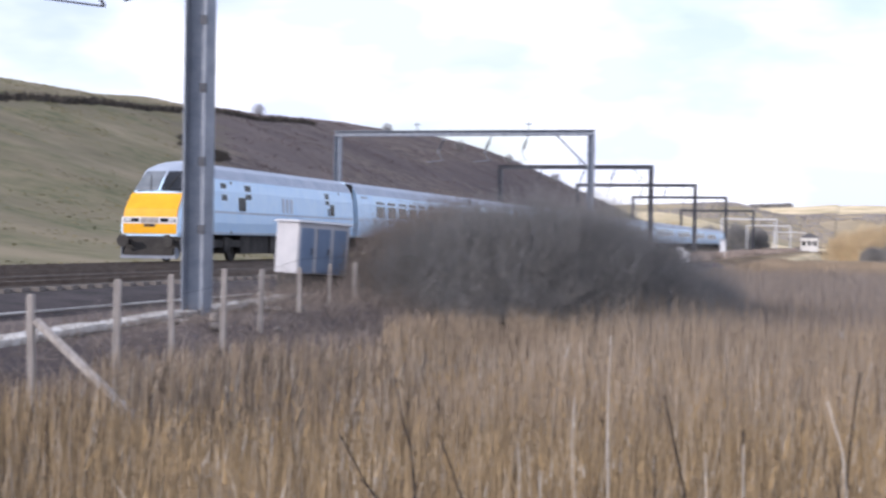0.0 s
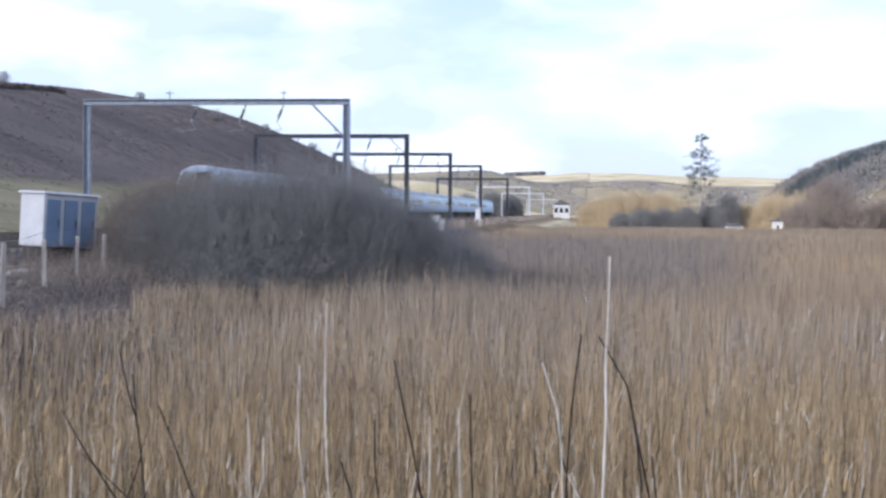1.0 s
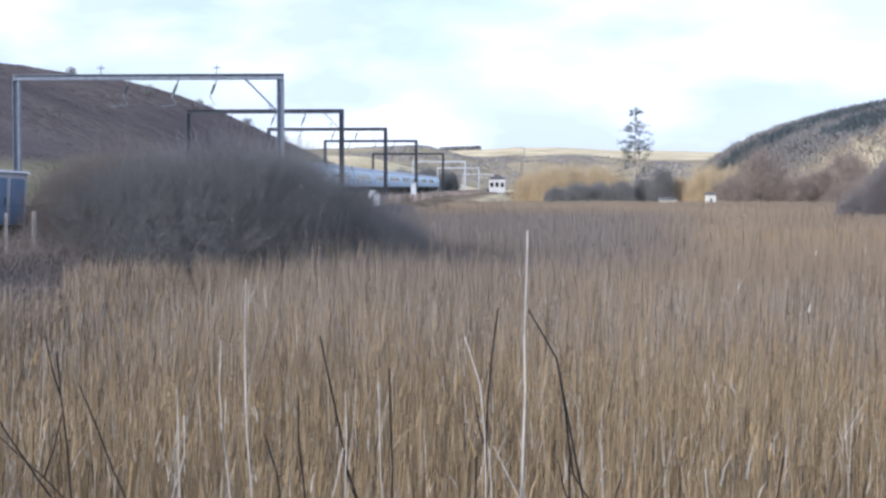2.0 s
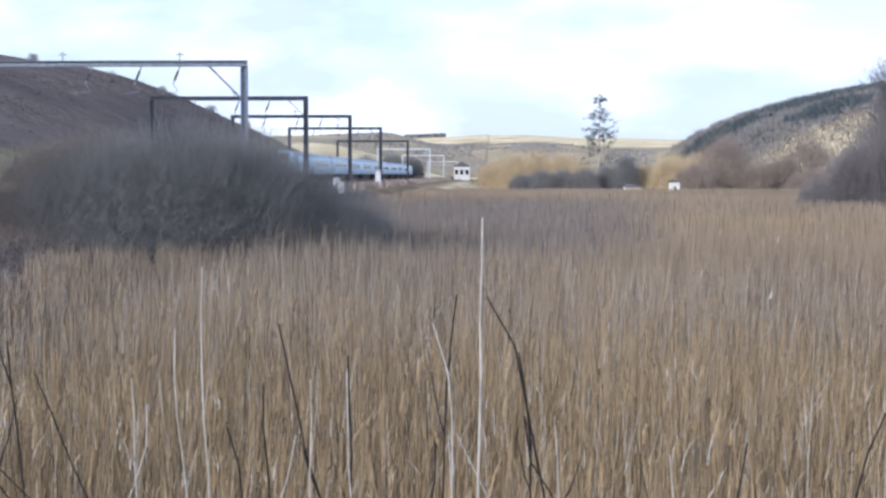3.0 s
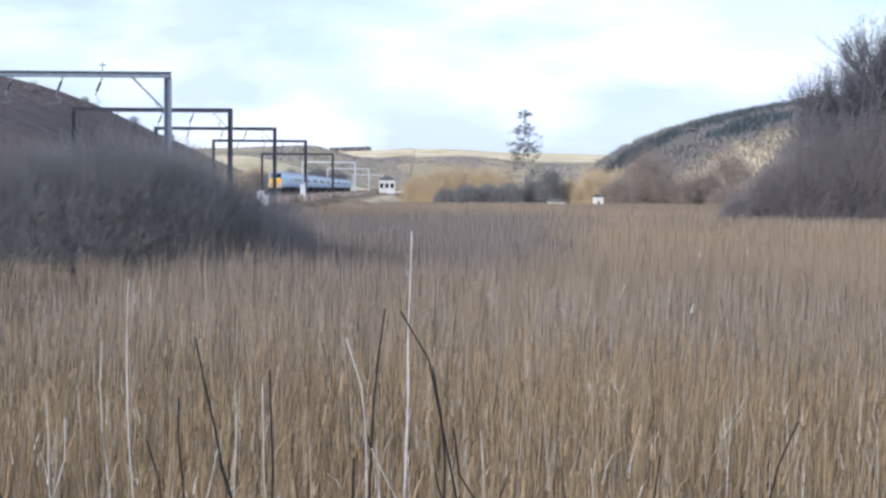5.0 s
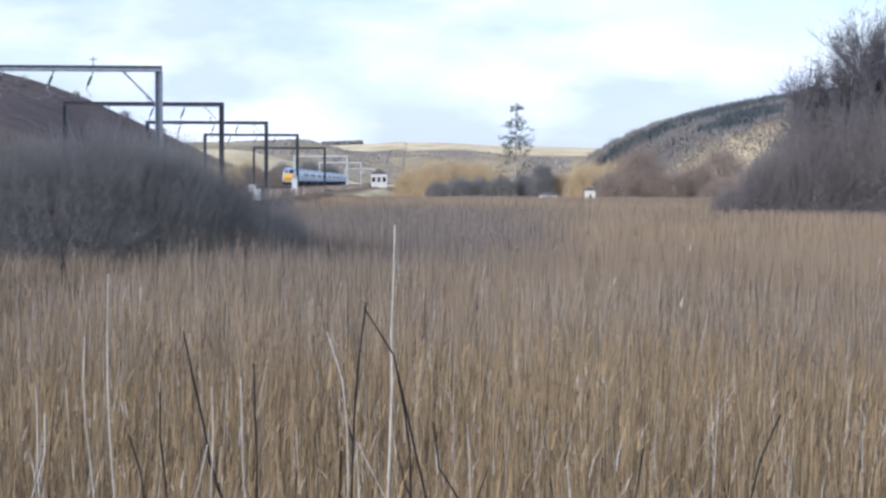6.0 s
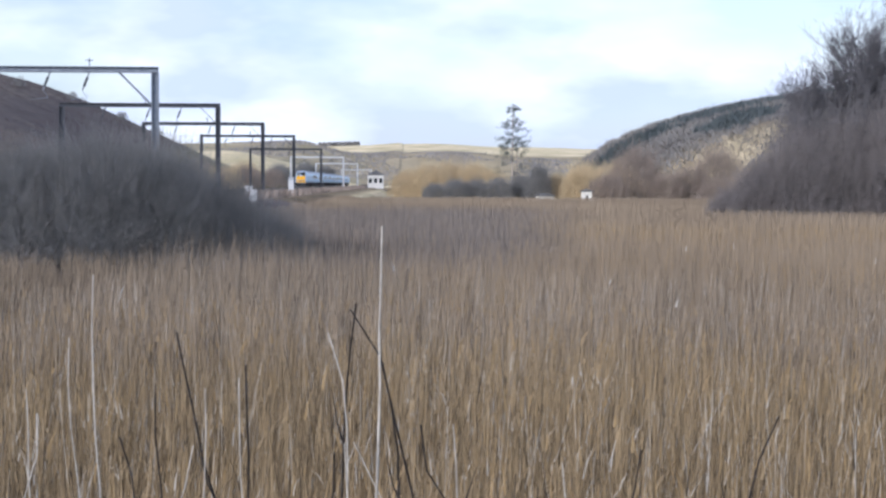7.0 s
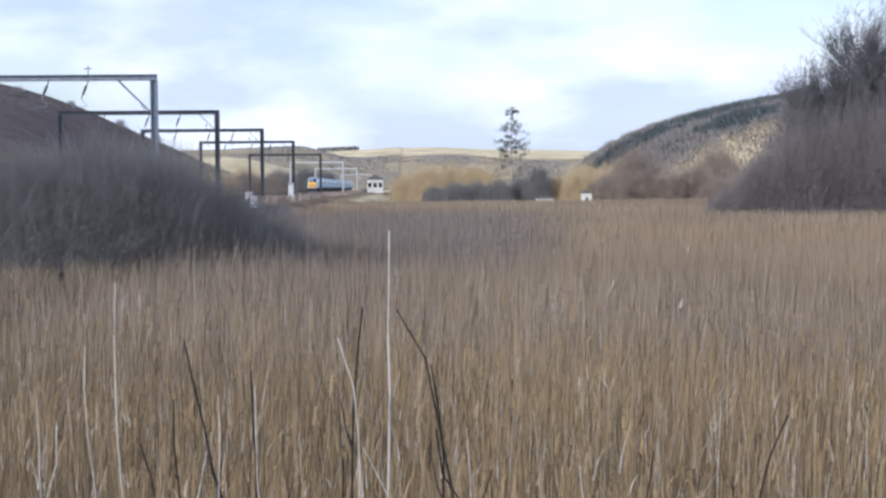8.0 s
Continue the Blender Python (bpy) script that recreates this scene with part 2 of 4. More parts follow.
def ground_material():
    m = bpy.data.materials.new("valley_ground")
    m.use_nodes = True
    n, l = m.node_tree.nodes, m.node_tree.links
    p = n["Principled BSDF"]
    p.inputs["Roughness"].default_value, p.inputs["Specular IOR Level"].default_value = 0.95, 0.1
    att = n.new("ShaderNodeAttribute")
    att.attribute_name = "cover"
    sep = n.new("ShaderNodeSeparateColor")
    l.new(att.outputs["Color"], sep.inputs["Color"])
    tc = n.new("ShaderNodeTexCoord")

    def noisy(scale, a, b, detail=5):
        t = n.new("ShaderNodeTexNoise")
        t.inputs["Scale"].default_value, t.inputs["Detail"].default_value, t.inputs["Roughness"].default_value = scale, detail, 0.65
        l.new(tc.outputs["Object"], t.inputs["Vector"])
        r = n.new("ShaderNodeMapRange")
        r.inputs["From Min"].default_value, r.inputs["From Max"].default_value = 0.36, 0.64
        l.new(t.outputs["Fac"], r.inputs["Value"])
        c = n.new("ShaderNodeMix")
        c.data_type = "RGBA"
        c.inputs["A"].default_value, c.inputs["B"].default_value = (*a, 1), (*b, 1)
        l.new(r.outputs["Result"], c.inputs["Factor"])
        return c.outputs["Result"]

    def noisy_value(scale):
        t = n.new("ShaderNodeTexNoise")
        t.inputs["Scale"].default_value, t.inputs["Detail"].default_value = scale, 6
        l.new(tc.outputs["Object"], t.inputs["Vector"])
        r = n.new("ShaderNodeMapRange")
        r.inputs["From Min"].default_value, r.inputs["From Max"].default_value = 0.42, 0.62
        l.new(t.outputs["Fac"], r.inputs["Value"])
        return r.outputs["Result"]

    def over(base, top, fac):
        c = n.new("ShaderNodeMix")
        c.data_type = "RGBA"
        l.new(fac, c.inputs["Factor"])
        l.new(base, c.inputs["A"])
        l.new(top, c.inputs["B"])
        return c.outputs["Result"]

    marsh = noisy(0.35, (0.10, 0.075, 0.05), (0.20, 0.15, 0.095))
    grass = over(noisy(0.05, (0.140, 0.125, 0.080), (0.27, 0.230, 0.155), 9), noisy(0.5, (0.095, 0.104, 0.055), (0.20, 0.178, 0.110), 6), noisy_value(0.09))
    bracken = over(noisy(0.03, (0.070, 0.059, 0.061), (0.146, 0.121, 0.115), 7), noisy(0.6, (0.065, 0.054, 0.053), (0.19, 0.156, 0.136), 6), noisy_value(0.05))
    # the far fields' sun and haze are put into this pale tan
    field = noisy(0.022, (0.46, 0.39, 0.235), (0.78, 0.645, 0.43), 7)
    col = over(marsh, grass, sep.outputs["Red"])
    col = over(col, bracken, sep.outputs["Green"])
    col = over(col, field, sep.outputs["Blue"])
    l.new(col, p.inputs["Base Color"])
    b = n.new("ShaderNodeBump")
    t = n.new("ShaderNodeTexNoise")
    t.inputs["Scale"].default_value, t.inputs["Detail"].default_value = 1.2, 6
    l.new(tc.outputs["Object"], t.inputs["Vector"])
    l.new(t.outputs["Fac"], b.inputs["Height"])
    b.inputs["Strength"].default_value, b.inputs["Distance"].default_value = 0.6, 0.25
    l.new(b.outputs["Normal"], p.inputs["Normal"])
    return m


def cover(x, y):
    """What grows where: grass, bracken, far fields."""
    edge = 128 + 2.0 * (-x - 60) + 14 * wave(x, y, 90, 8)
    grass = smooth01((-x - 29) / 4)
    bracken = grass * smooth01((y - edge) / 14) * smooth01((-x - 56 - 3 * wave(x, y, 40, 9)) / 4) * smooth01((560 - y) / 60)
    bracken = np.maximum(bracken, smooth01((1.02 - np.hypot((x - 178) / 124, (y - 490) / 150)) * 8))
    bracken = np.maximum(bracken, smooth01((x - 150) / 60) * smooth01((900 - y) / 200) * 0.9)
    fields = np.maximum(smooth01((y - 560) / 60) * smooth01((1000 - y) / 60) * (x < 20), smooth01((y - 1750) / 120))
    bracken = np.maximum(bracken, smooth01((y - 1000) / 60) * smooth01((1800 - y) / 100) * (0.35 + 0.4 * wave(x, y, 130, 10)))
    fields = np.maximum(fields, 0.42 * smooth01((y - 1000) / 60))
    fields = np.maximum(fields, 0.8 * smooth01((y - 182) / 10) * smooth01((430 - y) / 30) * smooth01((x + 11) / 5) * (x < 120))
    bank = smooth01((-x - 5.0) / 1.5) * (x > -29) * (y < 120)
    return grass, np.maximum(bracken, bank), fields


def build_ground():
    def axis(fine_lo, fine_hi, fine, lo, hi):
        a = list(np.arange(fine_lo, fine_hi + 1e-6, fine))
        s = fine
        while a[-1] < hi:
            s *= 1.10
            a.append(a[-1] + s)
        s = fine
        while a[0] > lo:
            s *= 1.10
            a.insert(0, a[0] - s)
        return np.array(a)

    xs = axis(-34, 12, 0.8, -4500, 4500)
    ys = axis(-4, 90, 1.6, -4500, 4700)
    xs = np.sort(np.concatenate([xs, np.arange(-240, -36, 6.0), np.arange(20, 420, 10.0)]))
    ys = np.sort(np.concatenate([ys, np.arange(110, 1000, 8.0), np.arange(1000, 2400, 30.0)]))
    gx, gy = np.meshgrid(xs, ys)
    z = land(gx, gy)
    v = np.stack([gx, gy, z], -1).reshape(-1, 3)
    nx, ny = len(xs), len(ys)
    i = (np.arange(ny - 1)[:, None] * nx + np.arange(nx - 1)[None]).ravel()
    f = np.stack([i, i + 1, i + nx + 1, i + nx], -1)
    me = raw_mesh("ground", v, f, ground_material(), True)
    g, b, d = cover(gx.ravel(), gy.ravel())
    col = np.stack([g, b, d, np.ones_like(g)], -1).astype(np.float32)
    att = me.color_attributes.new("cover", "FLOAT_COLOR", "POINT")
    att.data.foreach_set("color", col.ravel())
    tagged(new("ground", me), "brown marsh and rough winter grazing of a hill valley", "ground", kind="structure")


build_ground()

# ---------------------------------------------------------------- railway
TRACKS = (-24.3, -20.9, -17.0)


def build_bed():
    s = Shape()
    prof = [(-29.5, -1.3), (-28.6, -0.26), (-26.4, -0.20), (-15.3, -0.20), (-14.2, -0.28), (-12.75, -0.50), (-12.6, -1.4)]
    rings = []
    for y in (-120, 0, 40, 80, 160, 320, 700, 1200):
        rings.append([(x, y, z) for x, z in prof])
    s.loft(rings)
    tagged(new("railway_ballast", s.mesh("ballast", BALLAST)), "dark brown stone ballast bed under the tracks", "ballast", kind="structure")


def rail_shape(x):
    s = Shape()
    prof = [(-0.07, -0.13), (0.07, -0.13), (0.07, -0.115), (0.012, -0.10), (0.012, -0.04), (0.036, -0.03), (0.036, 0), (-0.036, 0),
            (-0.036, -0.03), (-0.012, -0.04), (-0.012, -0.10), (-0.07, -0.115)]
    s.loft([[(x + a, y, b) for a, b in prof] for y in (-120, 0, 150, 400, 1200)])
    return s


def build_track(x):
    t = thing("railway_track", "brown steel rails on grey sleepers in ballast", "railway track", "tracks", at=pose(x, 0, 0))
    for dx in (-0.753, 0.753):
        part("rail", rail_shape(dx), RAIL, t)
    sl = Shape().box((-1.25, -0.13, -0.26), (1.25, 0.13, -0.115)).mesh("sleeper", SLEEPER)
    for i in range(90):
        part("sleeper", sl, SLEEPER, t, at=pose(0, 18 + i * 0.65, 0))


build_bed()
for tx in TRACKS:
    build_track(tx)


def h_post(w, d, z0, z1):
    """An H-section post: two flanges and a web, open to the side."""
    a, c, f, g = w / 2, d / 2, w / 2 - 0.03, 0.012
    prof = [(-a, -c), (-f, -c), (-f, -g), (f, -g), (f, -c), (a, -c), (a, c), (f, c), (f, g), (-f, g), (-f, c), (-a, c)]
    return Shape().loft([[(x, y, z) for x, y in prof] for z in (z0, z1)])


def portal(y, xl, xr, top, mat, label, full=True, w=0.36):
    t = thing("electrification_portal", label, "catenary portal", "portals over the railway", at=pose(0, y, 0))
    base = -0.9
    for x in (xl, xr):
        part("post", h_post(w, 0.34, base, top), mat, t, at=pose(x, 0, 0))
    prof = [(-0.17, 0), (0.17, 0), (0.17, 0.04), (0.015, 0.04), (0.015, 0.28), (0.17, 0.28), (0.17, 0.32), (-0.17, 0.32), (-0.17, 0.28), (-0.015, 0.28), (-0.015, 0.04), (-0.17, 0.04)]
    b = Shape().loft([[(x, q, top + z) for q, z in prof] for x in (xl - 0.18, xr + 0.18)])
    part("beam", b, mat, t)
    reach, thick = (1.75, 0.06) if full else (1.2, 0.03)
    part("knee_brace", Shape().rod((xr - 0.15, 0, top - reach), (xr - reach - 0.15, 0, top), thick, n=6), mat, t)
    for hx in (-21.8, -19.1, -17.0) if full else (-23.2, -19.8, -17.4):
        d = Shape().rod((hx, 0, top), (hx - 0.38, 0, top - 0.95), 0.04, n=6).rod((hx - 0.38, 0, top - 0.95), (hx - 0.1, 0, top - 1.35), 0.015, n=5)
        d.rod((hx - 0.1, 0, top - 1.35), (hx - 1.0, 0, top - 1.45), 0.015, n=5)
        hanger = part("wire_hanger", d, mat, t)
        a, e = Vector((hx - 0.1, 0, top - 0.25)), Vector((hx - 0.3, 0, top - 0.75))
        side = Vector((0.93, 0, -0.37))
        rings = []
        for q in range(11):
            c, r = a.lerp(e, q / 10), 0.085 if q % 2 else 0.05
            rings.append([c + (side * math.cos(k * 0.785) + Vector((0, 1, 0)) * math.sin(k * 0.785)) * r for k in range(8)])
        part("insulator", Shape().loft(rings), DARK_STEEL, hanger)
    for fx in (-23.4, -17.0) if full else (-20.2,):
        up = Shape().rod((fx, 0, top + 0.3), (fx, 0, top + 0.8), 0.035, n=6).box((fx - 0.2, -0.03, top + 0.62), (fx + 0.2, 0.03, top + 0.68))
        part("finial", up, mat, t)
    return t


PORTALS = [
    (79.4, -28.1, -13.5, 6.80, STEEL, "grey galvanised steel portal spanning the tracks", True),
    (114.2, -26.6, -14.6, 6.72, DARK_STEEL, "dark steel portal spanning the tracks", False),
    (149.5, -26.6, -14.6, 6.72, DARK_STEEL, "dark steel portal spanning the tracks", False),
    (190.5, -26.5, -14.6, 6.80, DARK_STEEL, "dark steel portal spanning the tracks", False),
    (250.7, -26.6, -14.6, 6.50, DARK_STEEL, "dark steel portal spanning the tracks", False),
    # the last three portals have their sunlight put into the steel colour
    (337.7, -26.6, -14.6, 6.70, PALE_STEEL, "pale sunlit steel portal spanning the tracks", False),
    (433.0, -26.8, -14.6, 6.50, PALE_STEEL, "pale sunlit steel portal spanning the tracks", False),
    (600.0, -26.8, -14.6, 6.20, PALE_STEEL, "pale sunlit steel portal spanning the tracks", False),
]
for row in PORTALS:
    portal(*row)


def build_mast():
    t = thing("catenary_mast", "grey steel H-section mast on a concrete base beside the track", "mast", at=pose(-11.3, 24.1, 0))
    part("post", h_post(0.42, 0.42, -0.72, 8.2), STEEL, t)
    for z in (1.0, 2.2, 3.5, 4.7):
        part("cleat", Shape().box((0.10, -0.23, z), (0.215, -0.16, z + 0.16)), DARK_STEEL, t)
    part("base", Shape().box((-0.45, -0.4, -1.3), (0.35, 0.4, -0.66)), CONCRETE, t, bevel=0.03)
    arm = Shape().rod((-0.2, 0, 6.6), (-3.4, 0, 6.1), 0.05, n=6).rod((-0.2, 0, 7.9), (-3.2, 0, 6.15), 0.03, n=6)
    arm.rod((-2.5, 0, 6.2), (-1.9, 0, 5.1), 0.035, n=6).rod((-0.2, 0, 5.55), (-1.5, 0, 5.2), 0.03, n=6).rod((-1.9, 0, 5.1), (-3.6, 0, 5.35), 0.02, n=5)
    c = part("cantilever", arm, DARK_STEEL, t)
    for k in range(4):
        part("insulator", Shape().rod((-2.25 + 0.066 * k, 0, 5.74 - 0.12 * k), (-2.23 + 0.066 * k, 0, 5.70 - 0.12 * k), 0.09, n=10), UNDER, c)
    return t


build_mast()


def build_wires():
    for tx in TRACKS[:2]:
        w = thing("catenary_wire", "thin dark overhead wires above the track", "overhead wire", "overhead wires")
        ys = [p[0] for p in PORTALS]
        c, m = Shape(), Shape()
        for a, b in zip(ys[:-1], ys[1:]):
            n = 8
            for i in range(n):
                y0, y1 = a + (b - a) * i / n, a + (b - a) * (i + 1) / n
                sag = lambda q: 5.9 - 0.75 * 4 * ((q - a) / (b - a)) * (1 - (q - a) / (b - a))
                m.rod((tx, y0, sag(y0)), (tx, y1, sag(y1)), 0.006, n=3, caps=False)
            c.rod((tx, a, 4.75), (tx, b, 4.75), 0.006, n=3, caps=False)
        part("contact_wire", c, DARK_STEEL, w)
        part("messenger_wire", m, DARK_STEEL, w)


build_wires()

# ---------------------------------------------------------------- train (origin under the tail's nose, body towards +y)


def body_ring(y, w=1.365, z0=1.05, z1=3.78, lean=0.0):
    """Cross-section of a coach body, sides drawn in towards the roof."""
    pts = [(-w * 0.94, z0), (-w, z0 + 0.45), (-w, 1.95), (-w * 0.965, 2.7), (-w * 0.90, 3.15), (-w * 0.72, 3.52), (-w * 0.4, z1 - 0.06), (0, z1)]
    full = pts + [(-a, b) for a, b in reversed(pts[:-1])]
    return [(a, y, b) for a, b in full]


def side_panel(y0, y1, z0, z1, out=0.012, sx=1):
    """A thin panel that lies on the coach's side; sx = 1: the right one."""
    def xw(z):
        zs, ws = (1.05, 1.5, 1.95, 2.7, 3.15), (1.283, 1.365, 1.365, 1.317, 1.229)
        return float(np.interp(z, zs, ws))
    s = Shape()
    ring = lambda y: [(sx * (xw(z0) - 0.02), y, z0), (sx * (xw(z0) + out), y, z0), (sx * (xw(z1) + out), y, z1), (sx * (xw(z1) - 0.02), y, z1)]
    s.loft([ring(y0), ring(y1)])
    return s


def bogie(parent, y):
    b = Shape().box((-1.15, y - 1.6, 0.55), (1.15, y + 1.6, 0.85))
    b.box((-1.2, y - 0.3, 0.35), (1.2, y + 0.3, 0.95))
    ob = part("bogie", b, UNDER, parent, bevel=0.04)
    for dy in (-1.3, 1.3):
        part("wheelset", Shape().rod((-0.8, y + dy, 0.46), (-0.68, y + dy, 0.46), 0.46, n=20).rod((0.68, y + dy, 0.46), (0.8, y + dy, 0.46), 0.46, n=20)
             .rod((-0.68, y + dy, 0.46), (0.68, y + dy, 0.46), 0.08, n=8), UNDER, ob)


def coach_body(parent, y0, y1):
    rings = [body_ring(y0 + 0.02), body_ring(y1 - 0.02)]
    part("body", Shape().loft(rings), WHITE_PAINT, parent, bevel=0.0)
    for sx in (1, -1):
        part("lower_band", side_panel(y0 + 0.02, y1 - 0.02, 1.07, 1.93, 0.006, sx), SILVER_PAINT, parent, "silver-grey lower band")
    roof = Shape().loft([[(x * 1.004, y, z + 0.008) for x, y, z in body_ring(q) if z > 3.1] for q in (y0 + 0.05, y1 - 0.05)])
    part("roof", roof, ROOF_PAINT, parent)
    part("underframe", Shape().box((-1.1, y0 + 3.1, 0.30), (1.1, y1 - 3.1, 1.04)).box((-1.2, y0 + 6, 0.3), (1.2, y0 + 9, 1.0)), UNDER, parent, bevel=0.03)


def build_train():
    t = thing("train", "white and grey express train with a yellow tail cab", "train", at=pose(TRACKS[0], 0, 0))
    # driving trailer at the tail: raked nose
    L = 18.8
    car = new("driving_trailer")
    car.parent = t
    tagged(car, "white van coach with a raked yellow cab")
    nose = []
    for y, w, zt, zb in ((0.0, 1.12, 1.55, 0.95), (0.12, 1.2, 1.95, 0.92), (0.55, 1.26, 2.45, 0.92), (1.15, 1.29, 3.12, 0.95), (1.75, 1.31, 3.66, 1.0), (2.6, 1.365, 3.80, 1.05)):
        pts = [(-w * 0.94, zb), (-w, zb + (zt - zb) * 0.18), (-w, zb + (zt - zb) * 0.4), (-w * 0.955, zb + (zt - zb) * 0.62), (-w * 0.89, zb + (zt - zb) * 0.78),
               (-w * 0.78, zb + (zt - zb) * 0.91), (-w * 0.45, zb + (zt - zb) * 0.98), (0, zt)]
        nose.append([(a, y, b) for a, b in pts + [(-a, b) for a, b in reversed(pts[:-1])]])
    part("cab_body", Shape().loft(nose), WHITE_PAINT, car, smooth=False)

    def on_nose(x, z, out):
        zs, ys = (0.95, 1.55, 1.95, 2.45, 3.12, 3.66), (0.0, 0.0, 0.12, 0.55, 1.15, 1.75)
        return (x, float(np.interp(z, zs, ys)) - out, z)

    def nose_panel(name, x0, x1, z0, z1, mat, out, label="", top=1.0, parent=None):
        s = Shape()
        zs = [z0] + [z for z in (1.55, 1.95, 2.45, 3.12) if z0 < z < z1] + [z1]
        rings = []
        for z in zs:
            f = 1 - (1 - top) * (z - z0) / (z1 - z0)
            a, b = x0 * f, x1 * f
            rings.append([on_nose(a, z, out), on_nose(b, z, out), on_nose(b, z, -0.03), on_nose(a, z, -0.03)])
        s.loft(rings)
        return part(name, s, mat, parent or car, label)

    nose_panel("nose_panel", -1.05, 1.05, 1.64, 2.52, YELLOW, 0.02, "bright yellow warning panel", 0.97)
    nose_panel("nose_skirt", -1.05, 1.05, 1.04, 1.40, YELLOW, 0.02, "yellow lower panel")
    nose_panel("lamp_plinth", -0.36, 0.36, 1.42, 1.62, TIMBER, 0.022, "grimy tan plate between the lamps")
    nose_panel("lamp_band", -1.11, 1.11, 1.40, 1.64, PALE_STEEL, 0.014, "pale band across the lamps")
    nose_panel("coupler_flap", -0.22, 0.22, 1.29, 1.39, UNDER, 0.03, "dark coupler recess")
    for sx in (-1, 1):
        nose_panel("lamp_surround", min(sx * 0.42, sx * 1.02), max(sx * 0.42, sx * 1.02), 1.46, 1.60, UNDER, 0.024)
        nose_panel("tail_lamp", min(sx * 0.46, sx * 0.66), max(sx * 0.46, sx * 0.66), 1.48, 1.58, GLASS, 0.034)
        nose_panel("headlamp", min(sx * 0.74, sx * 0.98), max(sx * 0.74, sx * 0.98), 1.48, 1.58, LAMP_GLASS, 0.034, "pale headlamp lens")
        a, b = sorted((sx * 0.06, sx * 0.98))
        nose_panel("windscreen", a, b, 2.62, 3.36, CAB_GLASS if sx < 0 else GLASS, 0.02, "sloping cab windscreen", 0.86)
        part("wiper", Shape().rod(on_nose(sx * 0.3, 2.6, 0.04), on_nose(sx * 0.55, 3.2, 0.04), 0.015, n=4), UNDER, car)
    cap = [[(x * 1.01, y, z + 0.012) for x, y, z in r[5:10]] + [(x * 0.9, y, z - 0.05) for x, y, z in reversed(r[5:10])] for r in nose[3:]]
    part("cab_roof", Shape().loft(cap), ROOF_PAINT, car, "grey cab roof")
    part("buffer_beam", Shape().box((-1.2, 0.05, 0.45), (1.2, 0.6, 0.98)).box((-1.0, -0.1, 0.2), (1.0, 0.5, 0.5)), UNDER, car, bevel=0.05)
    part("snow_plough", Shape().box((-1.1, -0.12, 0.14), (1.1, 0.1, 0.27)).box((-1.08, -0.1, 0.2), (-1.03, 0.2, 0.55)).box((1.03, -0.1, 0.2), (1.08, 0.2, 0.55)), STEEL, car, "pale obstacle deflector", bevel=0.02)
    for sx in (-0.87, 0.87):
        part("buffer", Shape().rod((sx, 0.1, 0.78), (sx, -0.35, 0.78), 0.1, n=10).rod((sx, -0.35, 0.78), (sx, -0.4, 0.78), 0.23, n=12), UNDER, car)
    coach_body(car, 2.6, L)
    bogie(car, 4.2)
    bogie(car, L - 3.2)
    for y, z0, z1, w in ((3.3, 2.35, 3.0, 0.5), (5.6, 2.45, 3.0, 0.6), (4.9, 1.98, 2.5, 0.7), (14.9, 2.5, 3.0, 0.55), (15.5, 2.0, 2.5, 0.55), (15.2, 2.0, 2.3, 0.2)):
        part("side_window", side_panel(y, y + w, z0, z1, 0.014), GLASS, car)
    for y in (4.25, 16.8):
        part("door_edge", side_panel(y, y + 0.13, 1.1, 3.1, 0.018), UNDER, car)
    for y in (9.5, 9.95, 10.4):
        part("side_grille", side_panel(y, y + 0.3, 2.0, 2.6, 0.016), SILVER_PAINT, car)
    # coaches
    y = L
    for c in range(9):
        gang = Shape().box((-1.05, y - 0.05, 0.95), (1.05, y + 0.75, 3.6))
        part("gangway", gang, RUBBER, t, bevel=0.05)
        y += 0.7
        k = new("coach")
        k.parent = t
        tagged(k, "white passenger coach with dark windows")
        coach_body(k, y, y + 23.0)
        bogie(k, y + 3.2)
        bogie(k, y + 19.8)
        for i in range(9):
            a = y + 3.0 + i * 1.95
            for sx in (1, -1):
                part("window", side_panel(a, a + 1.35, 2.05, 2.85, 0.014, sx), GLASS, k)
        for a in (y + 0.7, y + 21.3):
            for sx in (1, -1):
                part("door", side_panel(a, a + 0.95, 1.1, 3.05, 0.016, sx), ROOF_PAINT, k)
        y += 23.0
    loco = new("locomotive")
    loco.parent = t
    tagged(loco, "white electric locomotive at the head")
    coach_body(loco, y + 0.8, y + 19.0)
    bogie(loco, y + 4)
    bogie(loco, y + 15.5)
    return t


train = build_train()

# ---------------------------------------------------------------- lineside


